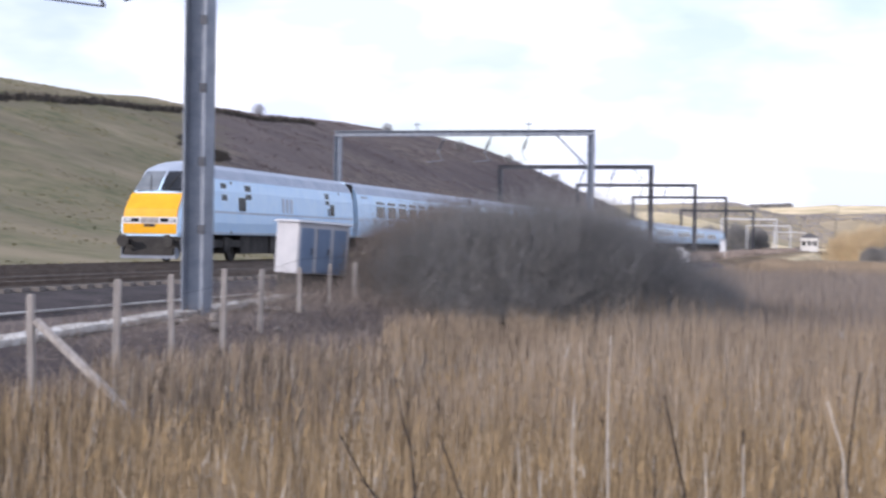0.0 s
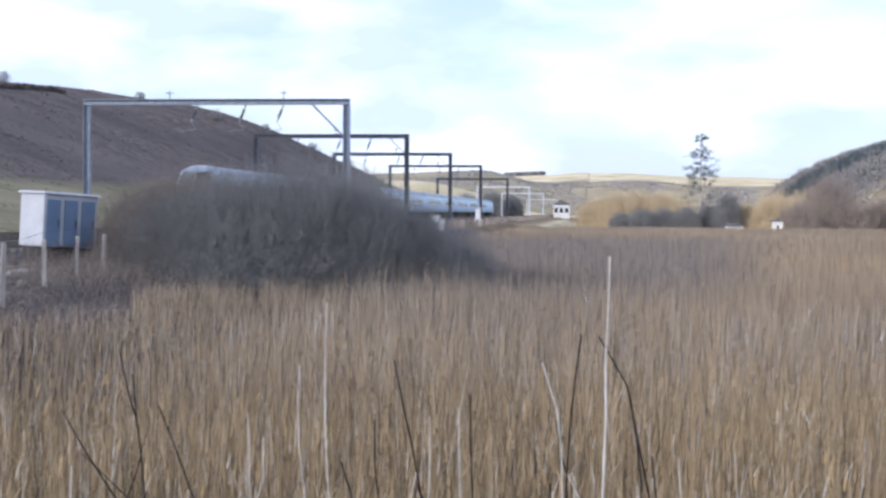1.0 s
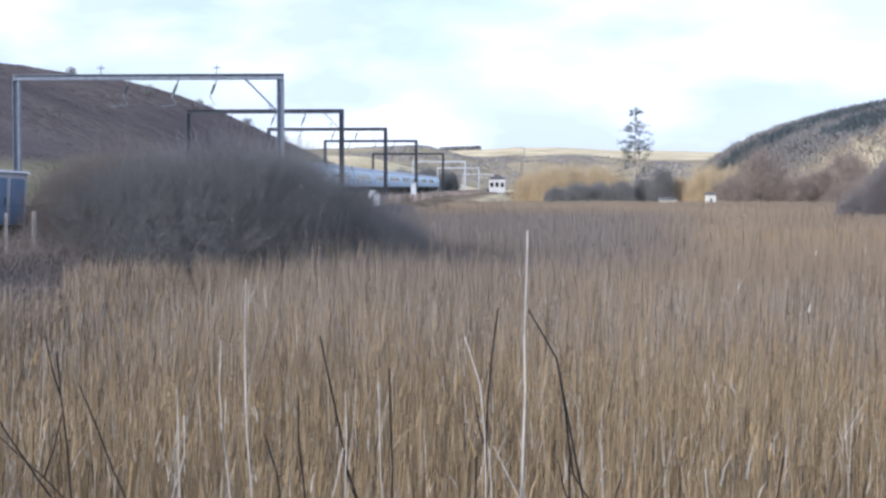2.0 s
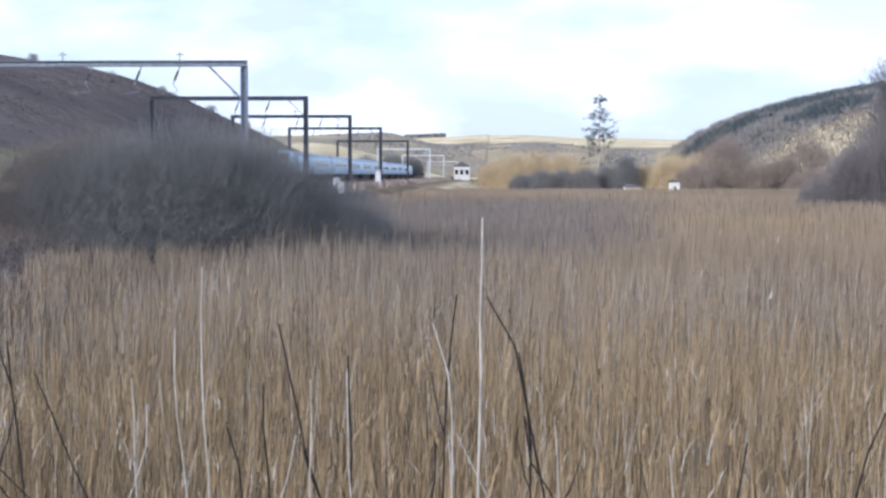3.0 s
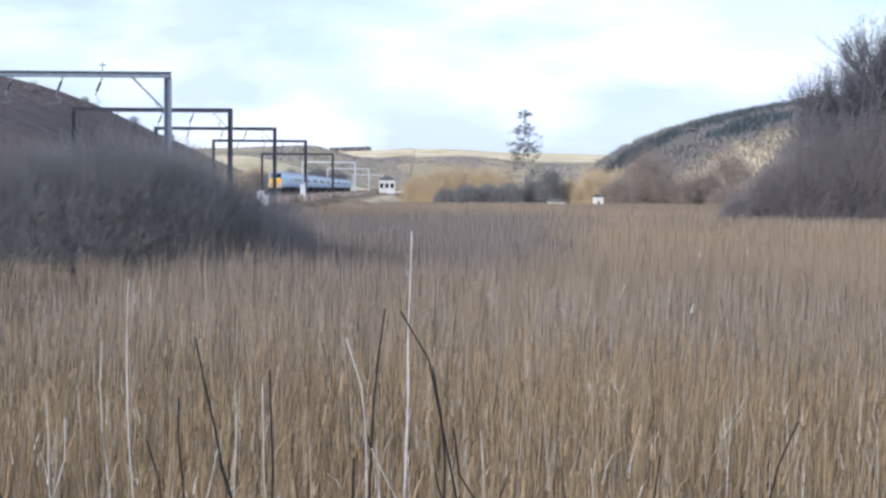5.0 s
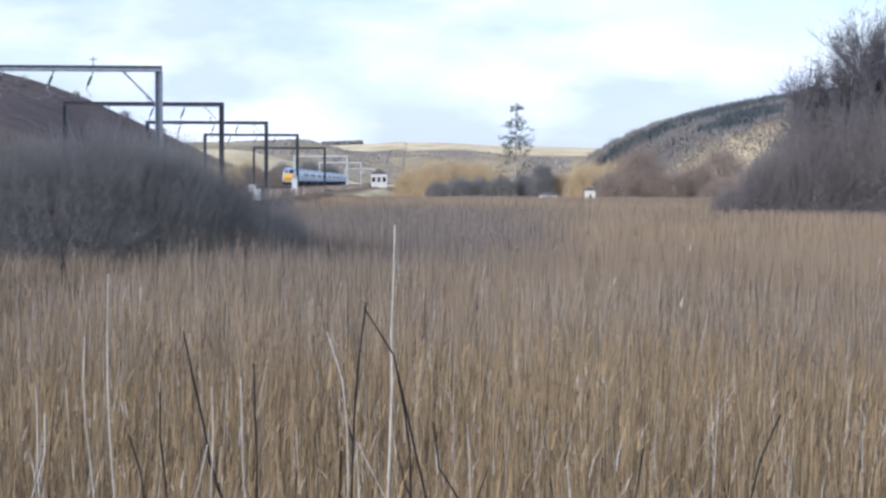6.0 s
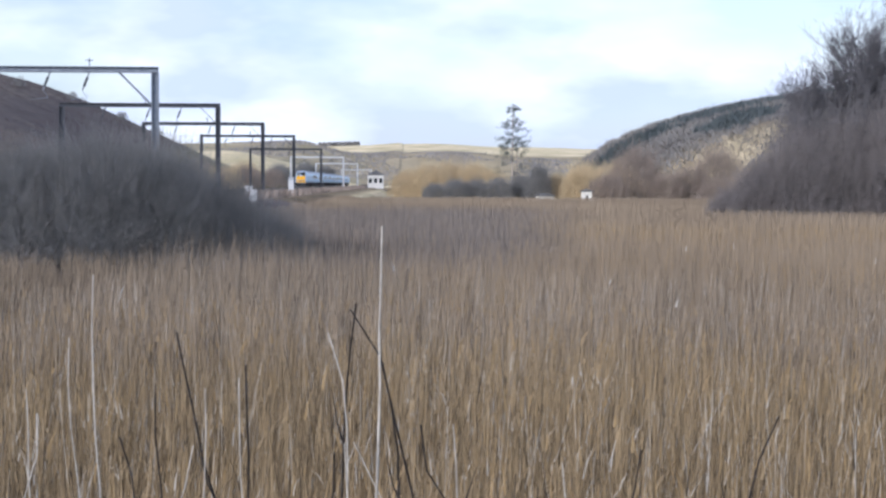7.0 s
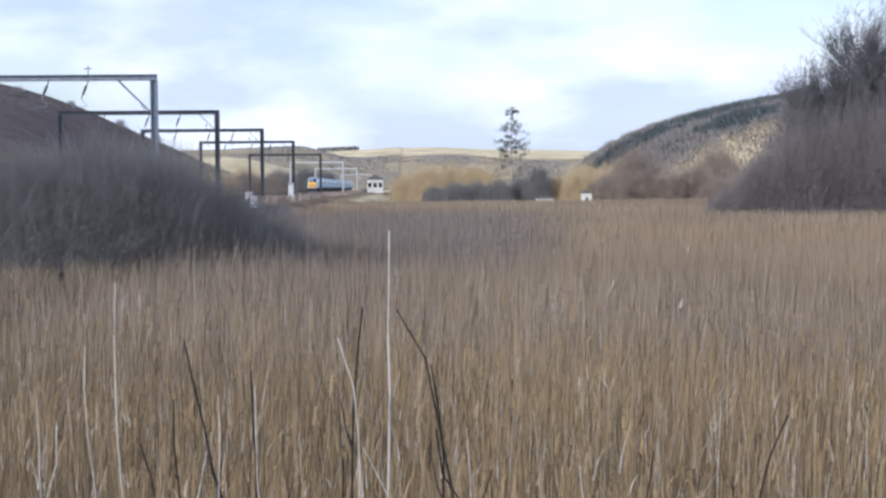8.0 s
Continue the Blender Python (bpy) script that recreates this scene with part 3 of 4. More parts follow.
def build_fence():
    f = thing("post_and_wire_fence", "weathered grey timber posts with wire beside the railway", "fence")
    places = [(-6.23 - 0.147 * y, y) for y in (13.4, 15.9, 18.1, 20.6, 22.9, 25.9, 28.7, 31.6)]
    places += [(-11.0, 34.5 + 2.9 * i) for i in range(16)]
    rng = random.Random(4)
    tops = []
    for x, y in places:
        z = float(land(x, y))
        h, w = (0.44 if y > 15 else 0.36) - z + rng.uniform(-0.04, 0.04), rng.uniform(0.062, 0.078)
        p = Shape().loft([[(a * w / 2 * s, b * w / 2 * s, q) for a, b in ((-1, -1), (1, -1), (1, 1), (-1, 1))] for q, s in ((-0.3, 1.05), (h - 0.03, 1), (h, 0.8))])
        part("post", p, TIMBER, f, at=pose(x, y, z, rng.uniform(-2, 2), rng.uniform(-2, 2), rng.uniform(0, 40)))
        tops.append((x, y, z))
    x, y, z = tops[0]
    part("strut", Shape().rod((x + 0.05, y, z + 0.90), (-6.45, y - 0.5, -1.08), 0.05, 0.046, n=7), TIMBER, f)
    for q in (0.35, 0.7, 1.0):
        w = Shape()
        for a, b in zip(tops[:-1], tops[1:]):
            w.rod((a[0], a[1], a[2] + q), (b[0], b[1], b[2] + q), 0.004, n=3, caps=False)
        part("wire", w, DARK_STEEL, f)


def build_trough():
    t = thing("cable_trough", "pale concrete cable trough laid beside the ballast", "cable trough")
    lid = Shape().box((-0.22, -0.49, 0), (0.22, 0.49, 0.10)).mesh("lid", CONCRETE, bevel=0.012)
    line = lambda y: -8.19 - 0.135 * y if y < 31 else -12.37
    turn = math.degrees(math.atan(0.135))
    for i in range(48):
        y = 8 + i
        part("lid", lid, CONCRETE, t, at=pose(line(y), y, -0.46 + 0.008 * (i * 29 % 4), 0, 0, (turn if y < 31 else 0) + (i * 37 % 5 - 2) * 0.5))
    c = Shape()
    c.loft([[(line(y) - 0.2, y, -1.0), (line(y) + 0.2, y, -1.0), (line(y) + 0.2, y, -0.462), (line(y) - 0.2, y, -0.462)] for y in (7.6, 31, 55.6)])
    part("channel", c, CONCRETE, t)
    b = thing("concrete_block", "pale concrete block beside the mast foot", "concrete block", at=pose(-11.0, 22.4, -0.62, 0, 0, 8))
    part("block", Shape().box((-0.28, -0.5, -0.2), (0.28, 0.5, 0.18)), CONCRETE, b, bevel=0.02)


def build_cabinet():
    c = thing("equipment_cabinet", "pale lineside equipment cabinet, blue shade put into the doors' colour", "cabinet", at=pose(-12.62, 32.5, 0, -2.5, 1.5, -26.3))
    z0, z1, L = 0.12, 1.34, 1.68
    part("body", Shape().box((-0.8, 0, z0), (0, L, z1)), BOX_WHITE, c, bevel=0.02)
    part("roof", Shape().loft([[(-0.86, -0.06, z1), (0.06, -0.06, z1), (0.06, L + 0.06, z1), (-0.86, L + 0.06, z1)],
                               [(-0.8, -0.02, z1 + 0.05), (0.0, -0.02, z1 + 0.05), (0.0, L + 0.02, z1 + 0.05), (-0.8, L + 0.02, z1 + 0.05)]]), BOX_WHITE, c)
    for i in range(3):
        a = 0.06 + i * 0.54
        d = part("door", Shape().box((0.003, a, z0 + 0.02), (0.03, a + 0.42, z1 - 0.13)), BOX_SHADED, c, "steel door with its side's blue shade put into the colour", bevel=0.008)
        part("handle", Shape().box((0.03, a + 0.34, 0.58), (0.05, a + 0.37, 0.75)), DARK_STEEL, d)
    part("plinth", Shape().box((-0.74, 0.05, -1.1), (-0.05, L - 0.05, z0)), UNDER, c, "dark plinth", bevel=0.02)


def pale_marker(x, y, h, w):
    m = thing("lineside_marker", "small pale lineside marker post beside the track", "marker post", "lineside markers", at=pose(x, y, float(land(x, y))))
    part("post", Shape().box((-w / 2, -w / 2, -0.2), (w / 2, w / 2, h)), PALE_STEEL, m, bevel=0.02)
    part("cap", Shape().box((-w * 0.6, -w * 0.6, h), (w * 0.6, w * 0.6, h + 0.08)), PALE_STEEL, m)


def small_building(name, label, x, y, w, d, h, ridge, windows, wall, turn=0):
    b = thing(name, label, "building", at=pose(x, y, float(land(x, y)) - 0.1, 0, 0, turn))
    part("wall", Shape().box((-w / 2, -d / 2, 0), (w / 2, d / 2, h)), wall, b)
    r = Shape().loft([[(-w / 2 - 0.2, q, h - 0.05), (w / 2 + 0.2, q, h - 0.05), (w / 2 + 0.2, q, h + 0.08), (0, q, h + ridge), (-w / 2 - 0.2, q, h + 0.08)] for q in (-d / 2 - 0.2, d / 2 + 0.2)])
    part("roof", r, SLATE, b)
    for i in range(windows):
        cx = -w / 2 + w * (i + 0.5) / windows
        win = part("window", Shape().box((cx - w * 0.10, -d / 2 - 0.03, h * 0.42), (cx + w * 0.10, -d / 2 + 0.05, h * 0.75)), GLASS, b)
        part("sill", Shape().box((cx - w * 0.12, -d / 2 - 0.1, h * 0.38), (cx + w * 0.12, -d / 2 + 0.02, h * 0.42)), RENDERED, win)


def build_rodding():
    r = thing("signal_cable", "pale lineside cable lying along the ballast edge", "cable")
    part("cable", Shape().rod((-13.4, 10, -0.36), (-13.4, 120, -0.36), 0.022, n=6), CONCRETE, r)


def build_rubble():
    rng = random.Random(12)
    for i in range(16):
        y = rng.uniform(21, 33)
        x = -7.6 - 0.12 * y + rng.uniform(-0.5, 1.0)
        r = rng.uniform(0.05, 0.12)
        bm = bmesh.new()
        bmesh.ops.create_icosphere(bm, subdivisions=2, radius=r)
        for v in bm.verts:
            v.co *= rng.uniform(0.8, 1.15)
            v.co.z *= 0.65
        me = bpy.data.meshes.new("loose_stone")
        bm.to_mesh(me)
        bm.free()
        me.materials.append(SLEEPER)
        ob = new("loose_stone", me)
        ob.matrix_basis = pose(x, y, float(land(x, y)) + r * 0.35, rng.uniform(-15, 15), rng.uniform(-15, 15), rng.uniform(0, 360))
        tagged(ob, "pale lump of broken stone on the railway bank", "stone", "loose stones")


build_rubble()
build_rodding()
build_fence()
build_trough()
build_cabinet()
pale_marker(-12.4, 158, 1.9, 0.55)
pale_marker(-12.0, 112, 1.1, 0.5)
pale_marker(-11.3, 109, 0.8, 0.4)
small_building("white_house", "small white rendered house with a slate roof by the railway", -9.6, 452, 4.8, 6, 4.2, 1.5, 3, RENDERED)
small_building("pale_hut", "small pale hut among the scrub at the marsh edge", 24.5, 200, 1.3, 1.2, 2.45, 0.3, 1, RENDERED)
small_building("low_white_shed", "low white shed at the far edge of the marsh", 18.9, 201, 2.2, 1.4, 1.75, 0.3, 1, RENDERED, 6)

# ---------------------------------------------------------------- reeds


def blades(x, y, z, h, w, lean, rng, segs=2):
    """Ribbons standing at x, y, each of segs quads, narrowing to the tip and bending down the wind."""
    n = len(x)
    a = rng.uniform(0, 2 * np.pi, n)
    b = rng.normal(0.3, 0.9, n)
    lx, ly = lean * np.cos(b), lean * np.sin(b)
    v = np.zeros((n, segs + 1, 2, 3))
    for s in range(segs + 1):
        q = s / segs
        cx, cy, cz = x + lx * h * q ** 1.7, y + ly * h * q ** 1.7, z + h * q * (1 - 0.1 * q * np.abs(lean))
        ww = w * (1 - 0.8 * q ** 2) * 0.5
        for k, sg in enumerate((-1, 1)):
            v[:, s, k, 0] = cx + sg * ww * np.cos(a)
            v[:, s, k, 1] = cy + sg * ww * np.sin(a)
            v[:, s, k, 2] = cz
    base = np.arange(n)[:, None] * (2 * (segs + 1))
    f = []
    for s in range(segs):
        o = base + 2 * s
        f.append(np.concatenate([o, o + 1, o + 3, o + 2], 1))
    return v.reshape(-1, 3), np.concatenate(f, 0)


def in_marsh(x, y):
    return (x > -8.7 + 0.065 * np.minimum(y, 22) + 0.5 * np.sin(y * 0.7)) & (np.hypot(x, y) > 3.4)


def sapling_drift(x, y):
    """The drift of thin grey willow saplings that runs out of the thicket across the reeds."""
    edge = 0.13 * y - 0.6 + 2.2 * wave(x, y, 14, 51)
    return smooth01((y - 24 - 0.5 * x + 3 * wave(x, y, 9, 56)) / 12) * smooth01((110 - y) / 40) * smooth01((x + 0.2 * y) / 3) * smooth01((edge - x) / (0.08 * y))


def reed_height(x, y):
    """How far the reeds stand up above the marsh, in drifts and hollows."""
    return 1 + 0.09 * wave(x, y, 7, 21) + 0.06 * wave(x, y, 2.0, 22) - 0.05 * smooth01((y - 55) / 60)


def reed_field(name, r0, r1, count, h, w, mat, seed, half=36, spread=0.08, outside=0, segs=2, ragged=0.34, where=None, label="dense pale brown dry reeds standing in the marsh"):
    rng = np.random.RandomState(seed)
    r = np.sqrt(rng.uniform(r0 ** 2, r1 ** 2, count))
    a = np.radians(rng.uniform(-half, half, count) - 3)
    x, y = r * np.sin(a), r * np.cos(a)
    keep = in_marsh(x, y) & (np.abs(np.degrees(a) + 3) > outside)
    if where is not None:
        keep &= where(x, y) > rng.uniform(0, 1, count)
    x, y = x[keep], y[keep]
    hh = h * (1.08 - ragged + ragged * rng.uniform(0, 1, len(x)) ** 0.8) * reed_height(x, y)
    bank = smooth01((-x - 3.8) / 3.0)
    hh = hh * (1 - 0.70 * bank)
    ww = w * rng.uniform(0.6, 1.4, len(x))
    v, f = blades(x, y, land(x, y) - 0.03, hh, ww, rng.normal(0.05, spread, len(x)), rng, segs)
    tagged(new(name, raw_mesh(name, v, f, mat)), label, "reeds", kind="stuff")


def reed_leaves(name, r0, r1, count, mat, seed, w):
    """Broken leaves and bent tips that hang off the stems at all heights."""
    rng = np.random.RandomState(seed)
    r = np.sqrt(rng.uniform(r0 ** 2, r1 ** 2, count))
    a = np.radians(rng.uniform(-30, 27, count))
    x, y = r * np.sin(a), r * np.cos(a)
    k = in_marsh(x, y) & (x > -5.2)
    x, y = x[k], y[k]
    m = len(x)
    z = land(x, y) + 1.8 * reed_height(x, y) * (1 - 0.6 * rng.uniform(0, 1, m) ** 1.4)
    v, f = blades(x, y, z - 0.12, rng.uniform(0.06, 0.20, m), w * rng.uniform(0.6, 1.5, m), rng.normal(0.1, 0.35, m), rng)
    tagged(new(name, raw_mesh(name, v, f, mat)), "broken dry leaves hanging off the reed stems", "reeds", kind="stuff")


def between_drifts(x, y):
    foot = smooth01((y - 24) / 5) * smooth01((36 - y) / 3) * smooth01((-x - 1.5) / 2)
    return (1 - 0.85 * sapling_drift(x, y)) * (1 - 0.6 * foot)


def ochre_drift(x, y):
    return smooth01((wave(x, y, 11, 52) + 0.35 * wave(x, y, 3.5, 53) + 0.03 * x + 0.05) / 0.4) * between_drifts(x, y)


reed_field("reeds_near", 3.4, 14, 36000, 1.86, 0.009, REED, 1, spread=0.11)
reed_field("reeds_middle", 14, 42, 150000, 1.86, 0.013, REED_MID, 2, spread=0.10, where=between_drifts)
reed_field("reeds_distant", 42, 175, 230000, 1.80, 0.045, REED_FAR, 3, half=27, segs=1, ragged=0.2, where=between_drifts)
reed_field("reeds_around", 7, 80, 22000, 1.86, 0.06, REED_MID, 9, half=180, outside=36, segs=1)
reed_field("tall_reeds", 18, 60, 3600, 2.1, 0.012, REED_MID, 4, label="taller single reeds rising above the rest")
reed_field("fringe_reeds", 22, 30.5, 9000, 2.2, 0.013, REED_MID, 14, half=20, ragged=0.6, spread=0.12, where=lambda x, y: smooth01((-x - 0.5) / 3) * smooth01((x + 8.5) / 1.5), label="pale reeds feathering up before the willow thicket")
reed_field("ochre_reeds", 5, 60, 50000, 1.86, 0.012, OCHRE, 15, half=30, spread=0.12, where=ochre_drift, label="drifts of warmer ochre reeds")
reed_field("willow_saplings", 22, 110, 330000, 1.9, 0.022, SAPLING, 16, half=17, spread=0.16, segs=1, ragged=0.4, where=sapling_drift, label="drift of thin grey-brown willow saplings among the reeds")
reed_field("bleached_reeds", 3.6, 24, 5200, 1.92, 0.009, PALE_STALK, 5, spread=0.13, label="scattered bleached stalks among the reeds")
reed_field("dead_undergrowth", 3.6, 26, 9000, 1.84, 0.0105, DARK_STALK, 6, spread=0.20, label="scattered dark dead stems among the reeds")
reed_field("dock_stems", 14, 33, 9000, 1.75, 0.012, DARK_STALK, 20, half=24, spread=0.15, where=lambda x, y: smooth01((-x - 4.4) / 1.6), label="dark dead dock stems along the foot of the bank")
reed_leaves("reed_leaves", 3.6, 13, 9000, REED, 17, 0.008)
reed_leaves("ochre_leaves", 4, 20, 7000, OCHRE, 18, 0.011)
reed_leaves("bleached_leaves", 3.6, 12, 2200, PALE_STALK, 19, 0.007)


def plumes():
    rng = np.random.RandomState(44)
    n = 40
    r, a = np.sqrt(rng.uniform(14 ** 2, 34 ** 2, n)), np.radians(rng.uniform(-30, 30, n))
    x, y = r * np.sin(a), r * np.cos(a)
    k = in_marsh(x, y) & (x > -4)
    x, y = x[k], y[k]
    m = len(x)
    v, f = blades(x, y, land(x, y) + rng.uniform(1.55, 1.95, m), rng.uniform(0.10, 0.2, m), rng.uniform(0.02, 0.035, m), rng.normal(0.3, 0.3, m), rng)
    tagged(new("reed_plumes", raw_mesh("reed_plumes", v, f, PALE_STALK)), "pale feathery plumes on some of the reeds", "reeds", kind="stuff")


plumes()


def stalk(name, label, x, y, knee, tip, low, high, r, mat, group, seed, shoots, crook):
    """One tall dry stem bent at a knee, slightly crooked and tapering, with a few short side shoots.
    x: at the knee; knee, tip: heights; low, high: sideways slope below and above the knee."""
    rng = random.Random(seed)
    foot = 0.9
    x0 = x - low * min(foot, knee + 0.6)
    z0 = float(land(x0, y)) - 0.05
    root = thing(name, label, "stalk", group, at=pose(x0, y, z0))
    n = 18
    pts, wx, wy = [], 0.0, 0.0
    for i in range(n + 1):
        z = z0 + (tip - z0) * i / n
        wx, wy = 0.7 * wx + rng.uniform(-1, 1) * crook, 0.8 * wy + rng.uniform(-1, 1) * crook
        off = high * (z - knee) if z > knee else low * max(z - knee, -min(foot, knee + 0.6))
        pts.append(Vector((x - x0 + off + wx, wy, z - z0)))
    s = Shape()
    s.loft([[p + Vector((math.cos(k * 1.047), math.sin(k * 1.047), 0)) * r * (1 - 0.6 * i / n) * rng.uniform(0.85, 1.15) for k in range(6)] for i, p in enumerate(pts)])
    part("stem", s, mat, root)
    for k in range(shoots):
        i = rng.randint(n - 8, n - 1)
        side = rng.choice((-1, 1))
        d = Vector((side * rng.uniform(0.03, 0.08), rng.uniform(-0.04, 0.04), rng.uniform(0.08, 0.2)))
        part("side_shoot", Shape().rod(pts[i], pts[i] + d * 0.5, r * 0.5, r * 0.38, n=5).rod(pts[i] + d * 0.5, pts[i] + d + Vector((0, 0, 0.05)), r * 0.38, r * 0.2, n=5), mat, root)
    return root


PALE = [
    (-0.05, 4.8, 0.28, 0.81, 0.03, -0.01), (-1.12, 5.1, 0.10, 0.41, -0.08, -0.02), (-0.94, 4.6, 0.30, 0.66, -0.05, 0.02),
    (-1.23, 5.0, -0.02, 0.16, 0.42, 0.00), (-0.49, 4.5, 0.13, 0.35, -0.07, 0.02), (-0.18, 4.7, 0.25, 0.47, 0.00, -0.28),
    (-0.13, 4.9, -0.01, 0.08, -0.57, -0.47), (-1.32, 5.2, 0.00, 0.22, 0.01, -0.01), (-0.69, 4.8, 0.00, 0.09, 0.31, 0.10),
    (0.21, 5.1, -0.02, 0.11, 0.00, -0.06), (-0.16, 4.6, 0.04, 0.13, -0.07, -0.08), (-0.65, 5.0, 0.07, 0.25, 0.06, 0.01),
    (0.52, 4.5, 0.04, 0.09, -0.06, -0.10), (-1.72, 4.5, 0.02, 0.14, 0.10, 0.05),
]
DARK = [
    (0.08, 4.8, 0.13, 0.37, -0.05, -0.18), (0.04, 4.8, 0.37, 0.55, -0.18, -0.55), (-0.71, 5.1, 0.02, 0.43, -0.30, -0.18), (-0.48, 4.6, 0.09, 0.38, -0.03, 0.00),
    (-0.19, 5.0, 0.15, 0.54, 0.02, 0.13), (0.09, 4.5, 0.08, 0.21, -0.64, -0.07), (-1.48, 4.9, 0.05, 0.28, -0.39, -0.43),
    (-0.94, 5.2, -0.06, 0.05, -0.04, -0.36), (-0.79, 4.8, 0.07, 0.26, -0.10, -0.04), (0.83, 5.1, -0.06, 0.02, 0.23, 0.10),
    (1.13, 4.6, 0.07, 0.22, 0.28, 0.37), (-0.22, 5.0, -0.06, 0.03, 0.18, -0.08), (-1.60, 4.8, 0.10, 0.40, -0.10, -0.12),
    (-1.66, 4.6, 0.05, 0.30, -0.75, -0.60), (-1.58, 4.6, 0.00, 0.16, -1.00, -1.10),
]
stalks = []
for i, row in enumerate(PALE):
    stalks.append(stalk("bleached_stalk", "tall bleached dead stalk standing in the reeds", *row, 0.008 if i == 0 else 0.005, PALE_STALK, "bleached stalks", 60 + i, 0, 0.006))
for i, row in enumerate(DARK):
    stalks.append(stalk("dark_twig", "dark crooked leafless twig rising out of the reeds", *row, 0.0075, DARK_STALK, "dark twigs", 90 + i, 1, 0.007))

# ---------------------------------------------------------------- shrubs and trees


def twigs(starts, dirs, lengths, radii, rng, segs=3, bend=0.25):
    """Thin three-sided shoots."""
    n = len(starts)
    v = np.zeros((n, segs + 1, 3, 3))
    d = dirs / np.linalg.norm(dirs, axis=1, keepdims=True)
    up = np.tile(np.array([[0.31, 0.77, 0.55]]), (n, 1))
    u = np.cross(d, up)
    u /= np.linalg.norm(u, axis=1, keepdims=True) + 1e-9
    w = np.cross(d, u)
    p = starts.copy()
    dd = d.copy()
    for s in range(segs + 1):
        q = s / segs
        rad = radii * (1 - 0.75 * q)
        for k in range(3):
            t = 2 * np.pi * k / 3
            v[:, s, k] = p + (u * np.cos(t) + w * np.sin(t)) * rad[:, None]
        dd = dd + rng.normal(0, bend, (n, 3)) / segs
        dd /= np.linalg.norm(dd, axis=1, keepdims=True)
        p = p + dd * (lengths / segs)[:, None]
    base = np.arange(n)[:, None] * (3 * (segs + 1))
    f = []
    for s in range(segs):
        for k in range(3):
            a, b = base + 3 * s + k, base + 3 * s + (k + 1) % 3
            f.append(np.concatenate([a, b, b + 3, a + 3], 1))
    return v.reshape(-1, 3), np.concatenate(f, 0), p


def shrub(name, label, x, y, rx, ry, h, count, mat, seed, thick=0.006, category="shrub", group="", sink=0.0):
    """A leafless thicket: stems spread from the base, fine shoots fill a dome with an uneven skin."""
    rng = np.random.RandomState(seed)
    z = float(land(x, y)) - sink
    n0 = 26
    a, r = rng.uniform(0, 6.283, n0), np.sqrt(rng.uniform(0, 1, n0))
    st = np.stack([rx * 0.35 * r * np.cos(a), ry * 0.35 * r * np.sin(a), np.full(n0, -0.1)], 1)
    goal = np.stack([rx * 0.8 * r * np.cos(a), ry * 0.8 * r * np.sin(a), h * 0.85 * np.sqrt(1 - 0.75 * r ** 2)], 1)
    v0, f0, _ = twigs(st, goal - st, np.linalg.norm(goal - st, axis=1), np.full(n0, thick * 3.0), rng)
    # shoots: start anywhere in the dome, grow up and outwards, end at the skin
    b, c = rng.uniform(0, 6.283, count), rng.uniform(0, 1, count)
    rr, hh = np.sqrt(c), rng.uniform(0.0, 1.0, count) ** 0.8
    lump = 1 + 0.12 * np.sin(3 * b + seed) + 0.08 * np.sin(7 * b + 2 * seed)
    skin = np.sqrt(np.clip(1 - rr ** 2.2, 0.02, 1)) * (1 + 0.10 * np.sin(5 * b * rr + seed))
    s1 = np.stack([rx * lump * rr * np.cos(b), ry * lump * rr * np.sin(b), h * skin * hh * 0.86], 1)
    d1 = np.stack([0.5 * rr * np.cos(b), 0.5 * rr * np.sin(b), np.full(count, 0.9)], 1) + rng.normal(0, 0.62, (count, 3))
    l1 = h * rng.uniform(0.10, 0.26, count)
    segs = 1
    v1, f1, _ = twigs(s1, d1, l1, thick * rng.uniform(0.6, 1.3, count), rng, segs=segs)
    # thin long shoots that rise out of the dome
    n2 = count // 4
    b, rr = rng.uniform(0, 6.283, n2), np.sqrt(rng.uniform(0, 0.8, n2))
    s2 = np.stack([rx * rr * np.cos(b), ry * rr * np.sin(b), h * 0.75 * np.sqrt(1 - rr ** 2)], 1)
    d2 = np.stack([0.3 * rr * np.cos(b), 0.3 * rr * np.sin(b), np.ones(n2)], 1) + rng.normal(0, 0.16, (n2, 3))
    v2, f2, _ = twigs(s2, d2, h * rng.uniform(0.12, 0.42, n2), np.full(n2, thick * 0.7), rng, segs=segs)
    v1, f1 = np.concatenate([v1, v2]), np.concatenate([f1, f2 + len(v1)])
    root = thing(name, label, category, group, at=pose(x, y, z))
    for nm, v, f in (("woody_base", v0, f0), ("crown", v1, f1)):
        ob = tagged(new(nm, raw_mesh(nm, v, f, mat)), kind="stuff")
        ob.parent = root
    return root


for i, (x, y, rx, ry, top) in enumerate([(-9.4, 32.6, 1.4, 1.5, 1.35), (-8.2, 32.4, 1.6, 1.7, 1.85), (-6.8, 32.5, 1.7, 1.7, 2.15), (-5.5, 32.9, 1.6, 1.6, 1.85), (-4.3, 33.6, 1.5, 1.5, 1.2),
                                        (-3.3, 34.8, 1.3, 1.4, 0.35), (-8.8, 35.6, 1.7, 1.7, 1.75), (-6.0, 35.4, 1.7, 1.6, 1.9)]):
    shrub("willow_shrub", "dense dark leafless willow shrub in the reeds", x, y, rx, ry, top - float(land(x, y)), 7800, WILLOW, 30 + i, 0.0052, group="willow thicket")


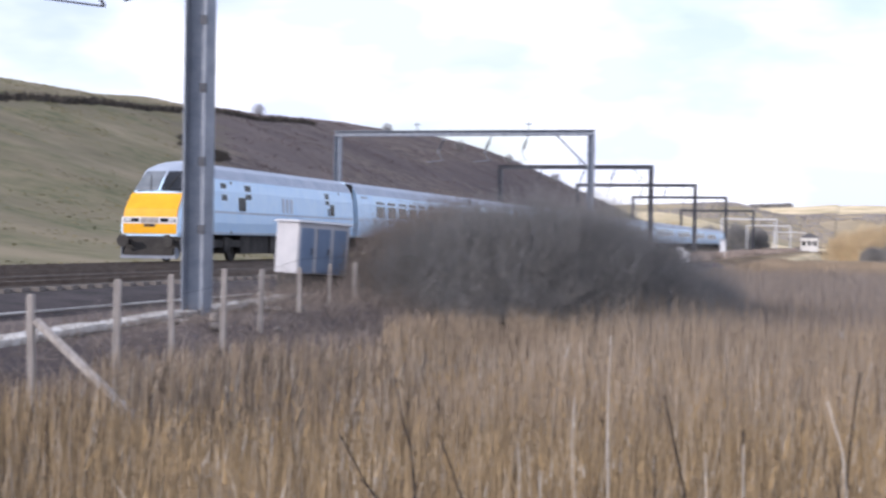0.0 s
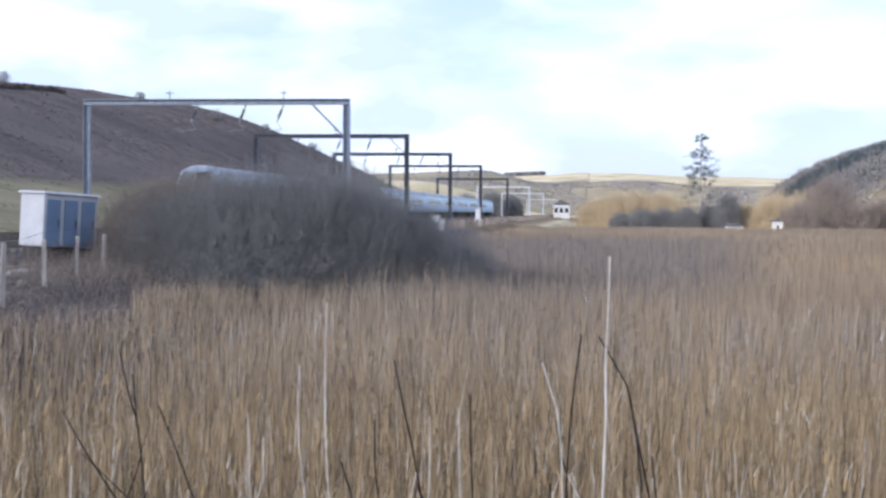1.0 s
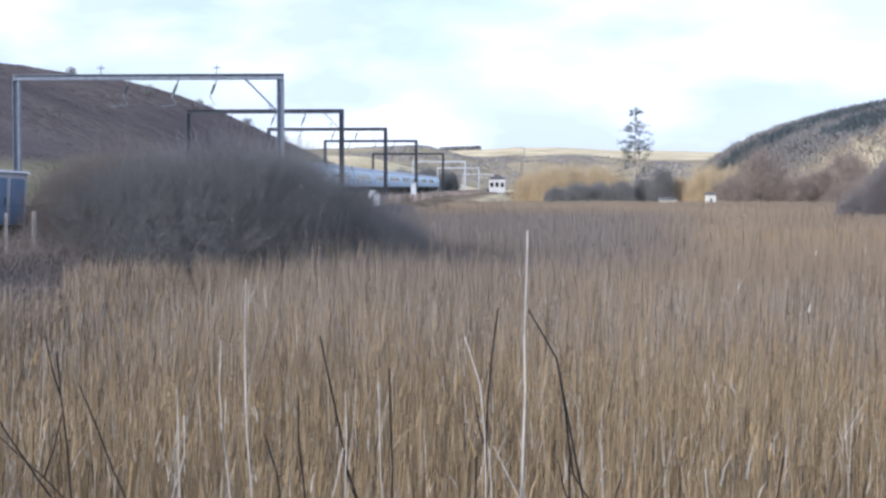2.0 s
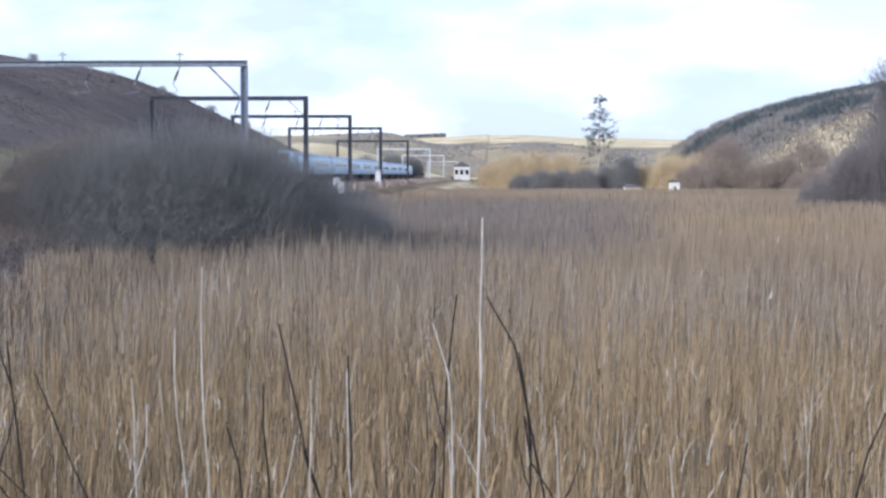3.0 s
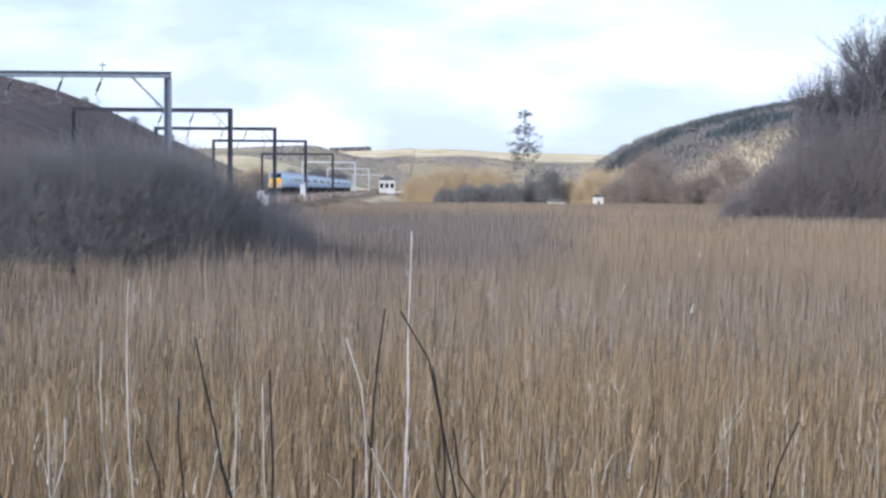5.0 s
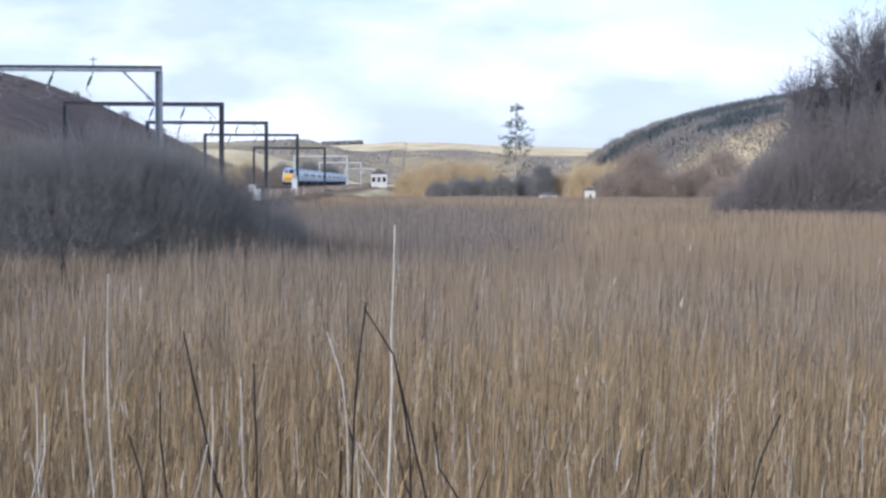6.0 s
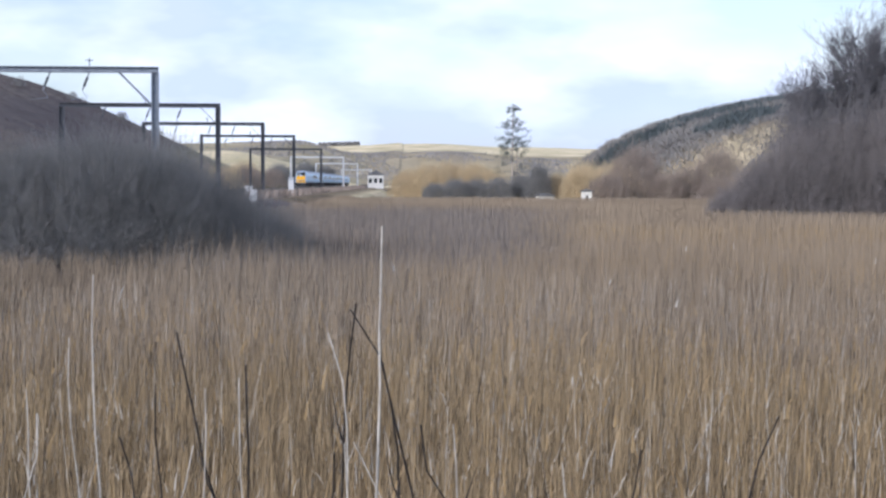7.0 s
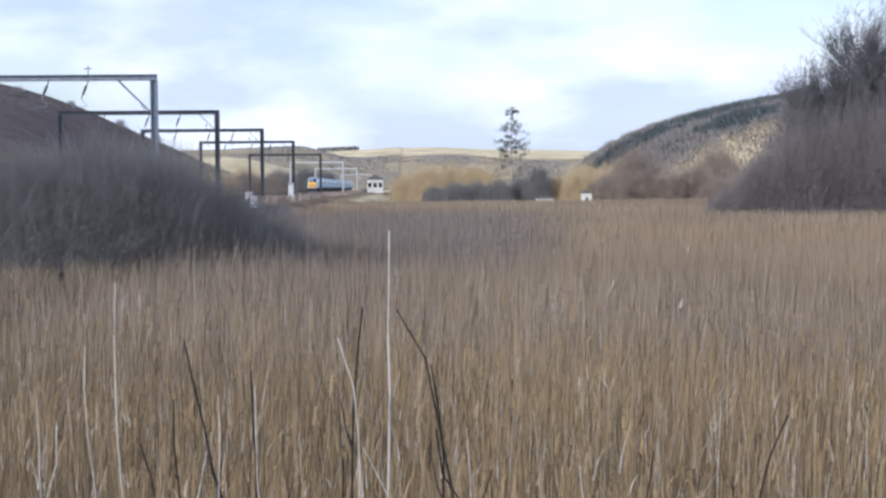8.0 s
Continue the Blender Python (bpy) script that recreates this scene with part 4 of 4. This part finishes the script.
# thinner brown growth at the thicket's bank end
for i, (x, y, rx, ry, top) in enumerate([(-10.3, 33.2, 1.3, 1.4, 1.65), (-9.3, 33.4, 1.4, 1.5, 2.05), (-10.0, 36.4, 1.5, 1.5, 1.9)]):
    shrub("thin_willow", "thin brown leafless willow growth beside the thicket", x, y, rx, ry, top - float(land(x, y)), 5200, SAPLING, 370 + i, 0.0042, group="thin willows")


def bare_tree(x, y, h, seed, mat=BARE, label="tall leafless tree at the edge of the marsh", fine=2800):
    rng = np.random.RandomState(seed)
    z = float(land(x, y))
    root = thing("bare_tree", label, "tree", "bare trees", at=pose(x, y, z))
    s = Shape()
    p, d, r = Vector((0, 0, -0.3)), Vector((rng.uniform(-0.06, 0.06), rng.uniform(-0.06, 0.06), 1)), 0.016 * h
    axis = [p.copy()]
    for i in range(7):
        q = p + d * (h * 0.12)
        s.rod(p, q, r, r * 0.82, n=7, caps=i == 0)
        p, r = q, r * 0.82
        d = (d + Vector((rng.uniform(-0.12, 0.12), rng.uniform(-0.12, 0.12), 0))).normalized()
        axis.append(p.copy())
    part("trunk", s, mat, root)
    axis = np.array([tuple(q) for q in axis])
    n1 = 26
    t = rng.uniform(1.6, 6.95, n1)
    i = t.astype(int)
    st = axis[i] + (axis[np.minimum(i + 1, 7)] - axis[i]) * (t - i)[:, None]
    a = rng.uniform(0, 6.283, n1)
    d1 = np.stack([np.cos(a), np.sin(a), rng.uniform(0.9, 2.4, n1)], 1)
    l1 = h * rng.uniform(0.20, 0.42, n1) * (1.15 - t / 10)
    v1, f1, e1 = twigs(st, d1, l1, np.full(n1, 0.0052 * h), rng, segs=5, bend=0.35)
    n2 = 260
    k = rng.randint(0, n1, n2)
    q = rng.uniform(0.25, 1, n2)[:, None]
    s2 = st[k] * (1 - q) + e1[k] * q
    d2 = d1[k] * 0.7 + rng.normal(0, 0.6, (n2, 3)) + np.array([[0, 0, 0.35]])
    v2, f2, e2 = twigs(s2, d2, h * rng.uniform(0.07, 0.17, n2), np.full(n2, 0.0024 * h), rng, segs=3, bend=0.5)
    k = rng.randint(0, n2, fine)
    q = rng.uniform(0.2, 1, fine)[:, None]
    s3 = s2[k] * (1 - q) + e2[k] * q
    d3 = d2[k] * 0.5 + rng.normal(0, 0.6, (fine, 3)) + np.array([[0, 0, 0.3]])
    v3, f3, _ = twigs(s3, d3, h * rng.uniform(0.03, 0.075, fine), np.full(fine, 0.0010 * h), rng, segs=1, bend=0.5)
    for nm, v, f in (("branchwork", np.concatenate([v1, v2]), np.concatenate([f1, f2 + len(v1)])), ("crown", v3, f3)):
        ob = tagged(new(nm, raw_mesh(nm, v, f, mat)), kind="stuff")
        ob.parent = root


for i, (x, y, h) in enumerate([(24.0, 93, 9.3), (25.0, 92, 10.8), (26.0, 93, 12.0), (27.2, 91, 12.8), (28.2, 93, 13.6), (29.2, 90, 13.4), (31.2, 93, 14.6), (33, 90, 15.2), (35, 92, 15.0), (37, 90, 15.2), (40.5, 90, 15.0)]):
    bare_tree(x, y, h, 200 + i)
for i, (x, y, rx, h) in enumerate([(20.4, 92, 1.6, 3.0), (22.0, 90, 1.9, 5.0), (24.0, 89, 2.3, 7.2), (26.6, 89, 2.5, 7.6), (29.3, 88, 2.6, 8.4), (32.2, 88, 2.7, 8.6), (35.2, 88, 2.8, 8.6), (38.5, 88, 2.8, 8.8)]):
    shrub("marsh_scrub", "dense dark leafless scrub at the edge of the reeds", x, y, rx, rx, h, 4200, MARSH_SCRUB, 230 + i, 0.015, group="marsh edge scrub")
# brown and olive scrub towards the end of the valley
for i, (x, y, rx, h) in enumerate([(30.5, 222, 3.4, 5.0), (35.5, 228, 4.4, 9.6), (39.8, 224, 3.2, 5.4), (43.8, 226, 3.4, 6.4), (48.5, 228, 4.4, 9.4), (53, 222, 4.2, 6.5), (58, 226, 4.6, 8.0), (46, 215, 3.6, 4.4)]):
    shrub("valley_scrub", "leafless purple-brown scrub at the far edge of the marsh", x, y, rx, rx, h, 1700, SCRUB, 250 + i, 0.035, group="valley scrub")
for i, (x, y, rx, h) in enumerate([(0.2, 316, 3.8, 6.6), (4.6, 310, 4.4, 8.0), (9.4, 318, 4.6, 8.6), (14.2, 312, 4.4, 8.2), (18.6, 322, 3.8, 6.8), (29.5, 250, 3.0, 6.4), (26.8, 262, 2.6, 5.2), (33, 270, 4, 7.5), (40, 280, 5, 8)]):
    shrub("olive_willow", "olive-gold leafless willow scrub at the end of the marsh", x, y, rx, rx, h, 1600, OLIVE, 270 + i, 0.045, group="olive willows")
# olive scrub under passing cloud; the cloud's shade is put into dark willow colour
for i, (x, y, rx, h) in enumerate([(5.0, 262, 2.4, 3.4), (8.6, 260, 2.6, 4.2), (12.4, 261, 2.6, 4.4), (16.2, 259, 2.6, 4.6), (20.2, 262, 2.4, 5.2), (23.2, 258, 2.2, 7.2)]):
    shrub("cloud_shaded_thicket", "leafless thicket beyond the reeds, cloud shade put into its dark colour", x, y, rx, rx, h, 1600, WILLOW, 290 + i, 0.035, group="dark thickets")
for i, (x, y, rx, h) in enumerate([(-24, 520, 5, 9), (-17, 530, 4, 8), (-31, 500, 5, 8)]):
    shrub("trackside_copse", "dark leafless copse behind the railway", x - 12, y, rx, rx, h, 1800, WILLOW, 310 + i, 0.06, group="trackside copse")


for i, (x, y, rx, h) in enumerate([(-31.5, 232, 2.6, 4.0), (-35, 250, 3.2, 5.2), (-33, 268, 3.0, 4.4), (-31.5, 292, 3.2, 4.8), (-35, 318, 3.6, 5.6), (-32, 350, 3.8, 4.6)]):
    shrub("embankment_scrub", "tan leafless scrub in the sun beyond the railway", x, y, rx, rx, h, 1500, (OLIVE, SCRUB)[i % 2], 345 + i, 0.04, group="embankment scrub")
for i, (x, y, rx, h) in enumerate([(-80.5, 174, 2.4, 1.9), (-77.0, 172, 2.0, 1.5), (-84, 179, 1.8, 1.2)]):
    shrub("gorse_bush", "low dark gorse bush on the hill pasture", x, y, rx, rx, h, 1200, HEDGE, 355 + i, 0.03, group="gorse bushes")


def conifer(x, y, h, seed):
    """An old open conifer: two stems, sparse tiers with tufts at the branch ends."""
    rng = np.random.RandomState(seed)
    z = float(land(x, y))
    root = thing("conifer", "tall sparse dark conifer standing alone beyond the marsh", "tree", at=pose(x, y, z))
    for dx, hh in ((0.0, 1.0), (1.1, 0.62)):
        s = Shape()
        for i in range(8):
            a, b = i / 8, (i + 1) / 8
            s.rod((dx * (1 - a * 0.3), 0, h * hh * a - 0.3), (dx * (1 - b * 0.3), 0, h * hh * b), 0.26 * (1 - 0.85 * a), 0.26 * (1 - 0.85 * b), n=7, caps=False)
        part("trunk", s, PALE_BARK, root)
    n = 64
    q = np.sort(rng.uniform(0.24, 0.99, n))
    a = rng.uniform(0, 6.283, n)
    reach = h * (0.29 * (1.0 - q) ** 0.85 + 0.03) * rng.uniform(0.5, 1.1, n)
    st = np.stack([np.zeros(n), np.zeros(n), h * q], 1)
    di = np.stack([np.cos(a), np.sin(a), rng.uniform(-0.15, 0.3, n)], 1)
    v, f, e = twigs(st, di, reach, np.full(n, 0.075), rng, segs=3, bend=0.25)
    ob = tagged(new("branchwork", raw_mesh("branches", v, f, BARE)), kind="stuff")
    ob.parent = root
    # tufts crowd the outer half of each branch, the inner half stays bare
    m = 26
    k = np.repeat(np.arange(n), m)
    u = rng.uniform(0.45, 1.08, n * m)[:, None]
    c = st[k] * (1 - u) + e[k] * u + rng.normal(0, 0.20, (n * m, 3))
    d = di[k] * 0.5 + rng.normal(0, 0.7, (n * m, 3)) + np.array([[0, 0, 0.35]])
    v, f, _ = twigs(c, d, rng.uniform(0.25, 0.65, n * m), np.full(n * m, 0.055), rng, segs=2)
    ob = tagged(new("needle_crown", raw_mesh("needles", v, f, NEEDLE)), kind="stuff")
    ob.parent = root


conifer(20.8, 290, 19.0, 7)

# ---------------------------------------------------------------- growth that cannot be counted


def scatter(name, label, category, x, y, h, w, lean, mat, seed, segs=2):
    rng = np.random.RandomState(seed)
    v, f = blades(x, y, land(x, y) - 0.1, h, w, lean, rng, segs)
    tagged(new(name, raw_mesh(name, v, f, mat)), label, category, kind="stuff")


def woods():
    rng = np.random.RandomState(77)
    n = 250000
    r, a = np.sqrt(rng.uniform(0, 1, n)), rng.uniform(0, 6.283, n)
    x, y = 178 + 126 * r * np.cos(a), 490 + 152 * r * np.sin(a)
    keep = (y < 505) & (x < 165) & (x > 50)
    x, y = x[keep], y[keep]
    fir = (np.hypot((x - 97) / 13, (y - 428) / 11) + 0.25 * wave(x, y, 12, 31) < 1) | ((y > 448) & (y < 470) & (wave(x, y, 16, 32) > -0.3))
    gold = ~fir & (np.hypot((x - 92) / 20, (y - 402) / 11) + 0.6 * wave(x, y, 9, 34) < 1)
    bare = ~fir & ~gold
    # crowns rise and fall from tree to tree
    crown = 0.75 + 0.5 * wave(x, y, 5.5, 35) + 0.3 * wave(x, y, 2.4, 36)
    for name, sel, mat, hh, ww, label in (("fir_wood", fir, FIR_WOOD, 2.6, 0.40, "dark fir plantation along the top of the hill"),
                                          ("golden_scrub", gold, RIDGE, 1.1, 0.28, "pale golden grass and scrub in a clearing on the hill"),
                                          ("bare_wood", bare, BARE_WOOD, 2.0, 0.36, "grey-brown leafless woodland on the hillside, haze put into its colour")):
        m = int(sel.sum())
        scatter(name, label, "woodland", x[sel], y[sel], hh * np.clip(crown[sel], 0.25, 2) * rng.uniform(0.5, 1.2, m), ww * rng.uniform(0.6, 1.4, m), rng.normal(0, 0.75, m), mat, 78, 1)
    # the far clump on the skyline plateau and hedges over the ridge
    n = 900
    x, y = rng.uniform(-127, -68, n), 2100 + rng.uniform(-8, 8, n)
    scatter("skyline_copse", "dark line of trees on the distant plateau", "trees", x, y, rng.uniform(4.0, 6.8, n), rng.uniform(1.2, 3.0, n), rng.normal(0, 0.1, n), WILLOW, 79)
    n = 30000
    x, y = rng.uniform(-150, 150, n), rng.uniform(1080, 1700, n)
    k = wave(x, y, 120, 33) > np.where(x < 40, -0.22, -0.02)
    x, y = x[k], y[k]
    m = len(x)
    scatter("ridge_woods", "leafless woods on the distant ridge, haze put into their pale colour", "woodland", x, y, rng.uniform(0.5, 1.3, m), rng.uniform(1.2, 3.0, m), rng.normal(0, 0.6, m), RIDGE_WOOD, 80, 1)


def hillside():
    rng = np.random.RandomState(81)
    n = 90000
    x, y = rng.uniform(-175, -48, n), rng.uniform(60, 470, n)
    _, br, _ = cover(x, y)
    k = br > rng.uniform(0.3, 0.9, n)
    x, y = x[k], y[k]
    m = len(x)
    scatter("bracken", "purple-brown dead bracken and heather on the hillside", "bracken", x, y, rng.uniform(0.06, 0.26, m), rng.uniform(0.2, 0.5, m), rng.normal(0, 0.8, m), HEATH, 82, 1)
    n = 60000
    x, y = rng.uniform(-135, -31, n), rng.uniform(45, 300, n)
    gr, br, _ = cover(x, y)
    k = (gr - br > rng.uniform(0.3, 0.9, n)) & (wave(x, y, 17, 54) + 0.6 * wave(x, y, 5, 55) > 0.02)
    x, y = x[k], y[k]
    m = len(x)
    scatter("pasture_tussocks", "rough green and straw tussocks on the hill pasture", "grass", x, y, rng.uniform(0.06, 0.22, m), rng.uniform(0.2, 0.6, m), rng.normal(0, 0.6, m), TUSSOCK, 87, 1)
    # field wall and thorn line across the pasture
    n = 2600
    y = rng.uniform(90, 290, n)
    x = -84 - 0.08 * y + rng.normal(0, 0.5, n)
    scatter("thorn_hedge", "dark thorn hedge running across the hill pasture", "hedge", x, y, rng.uniform(0.4, 1.15, n), rng.uniform(0.2, 0.5, n), rng.normal(0, 0.3, n), HEDGE, 83)
    n = 5000
    y = rng.uniform(95, 420, n)
    x = -12.6 + rng.normal(0, 0.45, n)
    scatter("lineside_scrub", "low brown scrub along the foot of the railway bank", "scrub", x, y, rng.uniform(0.3, 0.95, n), rng.uniform(0.1, 0.3, n), rng.normal(0, 0.4, n), SCRUB, 84)


def brambles():
    rng = np.random.RandomState(85)
    n = 15000
    y = 9 + 27 * rng.uniform(0, 1, n) ** 0.7
    x = -6.3 - 0.13 * y + rng.uniform(-2.6, 2.6, n)
    z = land(x, y)
    st = np.stack([x, y, z - 0.02], 1)
    a = rng.uniform(0, 6.283, n)
    d = np.stack([np.cos(a) * 0.7, np.sin(a) * 0.7, rng.uniform(0.2, 1.3, n)], 1)
    v, f, _ = twigs(st, d, rng.uniform(0.12, 0.5, n) * (1 + 0.9 * smooth01((y - 24) / 8)), rng.uniform(0.003, 0.008, n), rng, segs=2, bend=1.1)
    tagged(new("brambles", raw_mesh("brambles", v, f, BRAMBLE)), "tangled purple-brown dead brambles along the fence", "brambles", kind="stuff")


woods()
hillside()
brambles()
for i, (x, y, h) in enumerate([(-92, 352, 2.6), (-84, 372, 2.2), (-104, 330, 2.2), (-120, 290, 2.6), (-74, 384, 2.6), (-66, 392, 2.2)]):
    shrub("hill_thorn", "small wind-bent thorn bush on the hill's skyline", x, y, h * 0.6, h * 0.6, h, 320, WILLOW, 330 + i, 0.03, group="hill thorns")


def motions():
    # the train draws away along its track
    rows = [(t, pose(TRACKS[0], y, 0)) for t, y in ((0.0, 48.3), (0.6, 71.2), (2.0, 126.5), (4.0, 207.0), (6.0, 294.0), (8.0, 380.0))]
    walk(train, rows)
    # the tall stalks stir in the wind
    gust = {6.0: 0.8, 6.5: 1.0, 7.0: 1.0, 7.5: 1.2}
    for i, s in enumerate(stalks):
        m = s.matrix_basis.copy()
        bent = -2.2 if i in (len(PALE), len(PALE) + 1) else 0.0
        walk(s, [(t, m @ pose(0, 0, 0, 0.15 * math.sin(1.9 * t + i), 0.28 * math.sin(1.4 * t + 0.7 * i) + 0.12 * math.sin(3.1 * t + i) + bent * gust.get(t, 0.0), 0)) for t in [k * 0.5 for k in range(17)]])


motions()
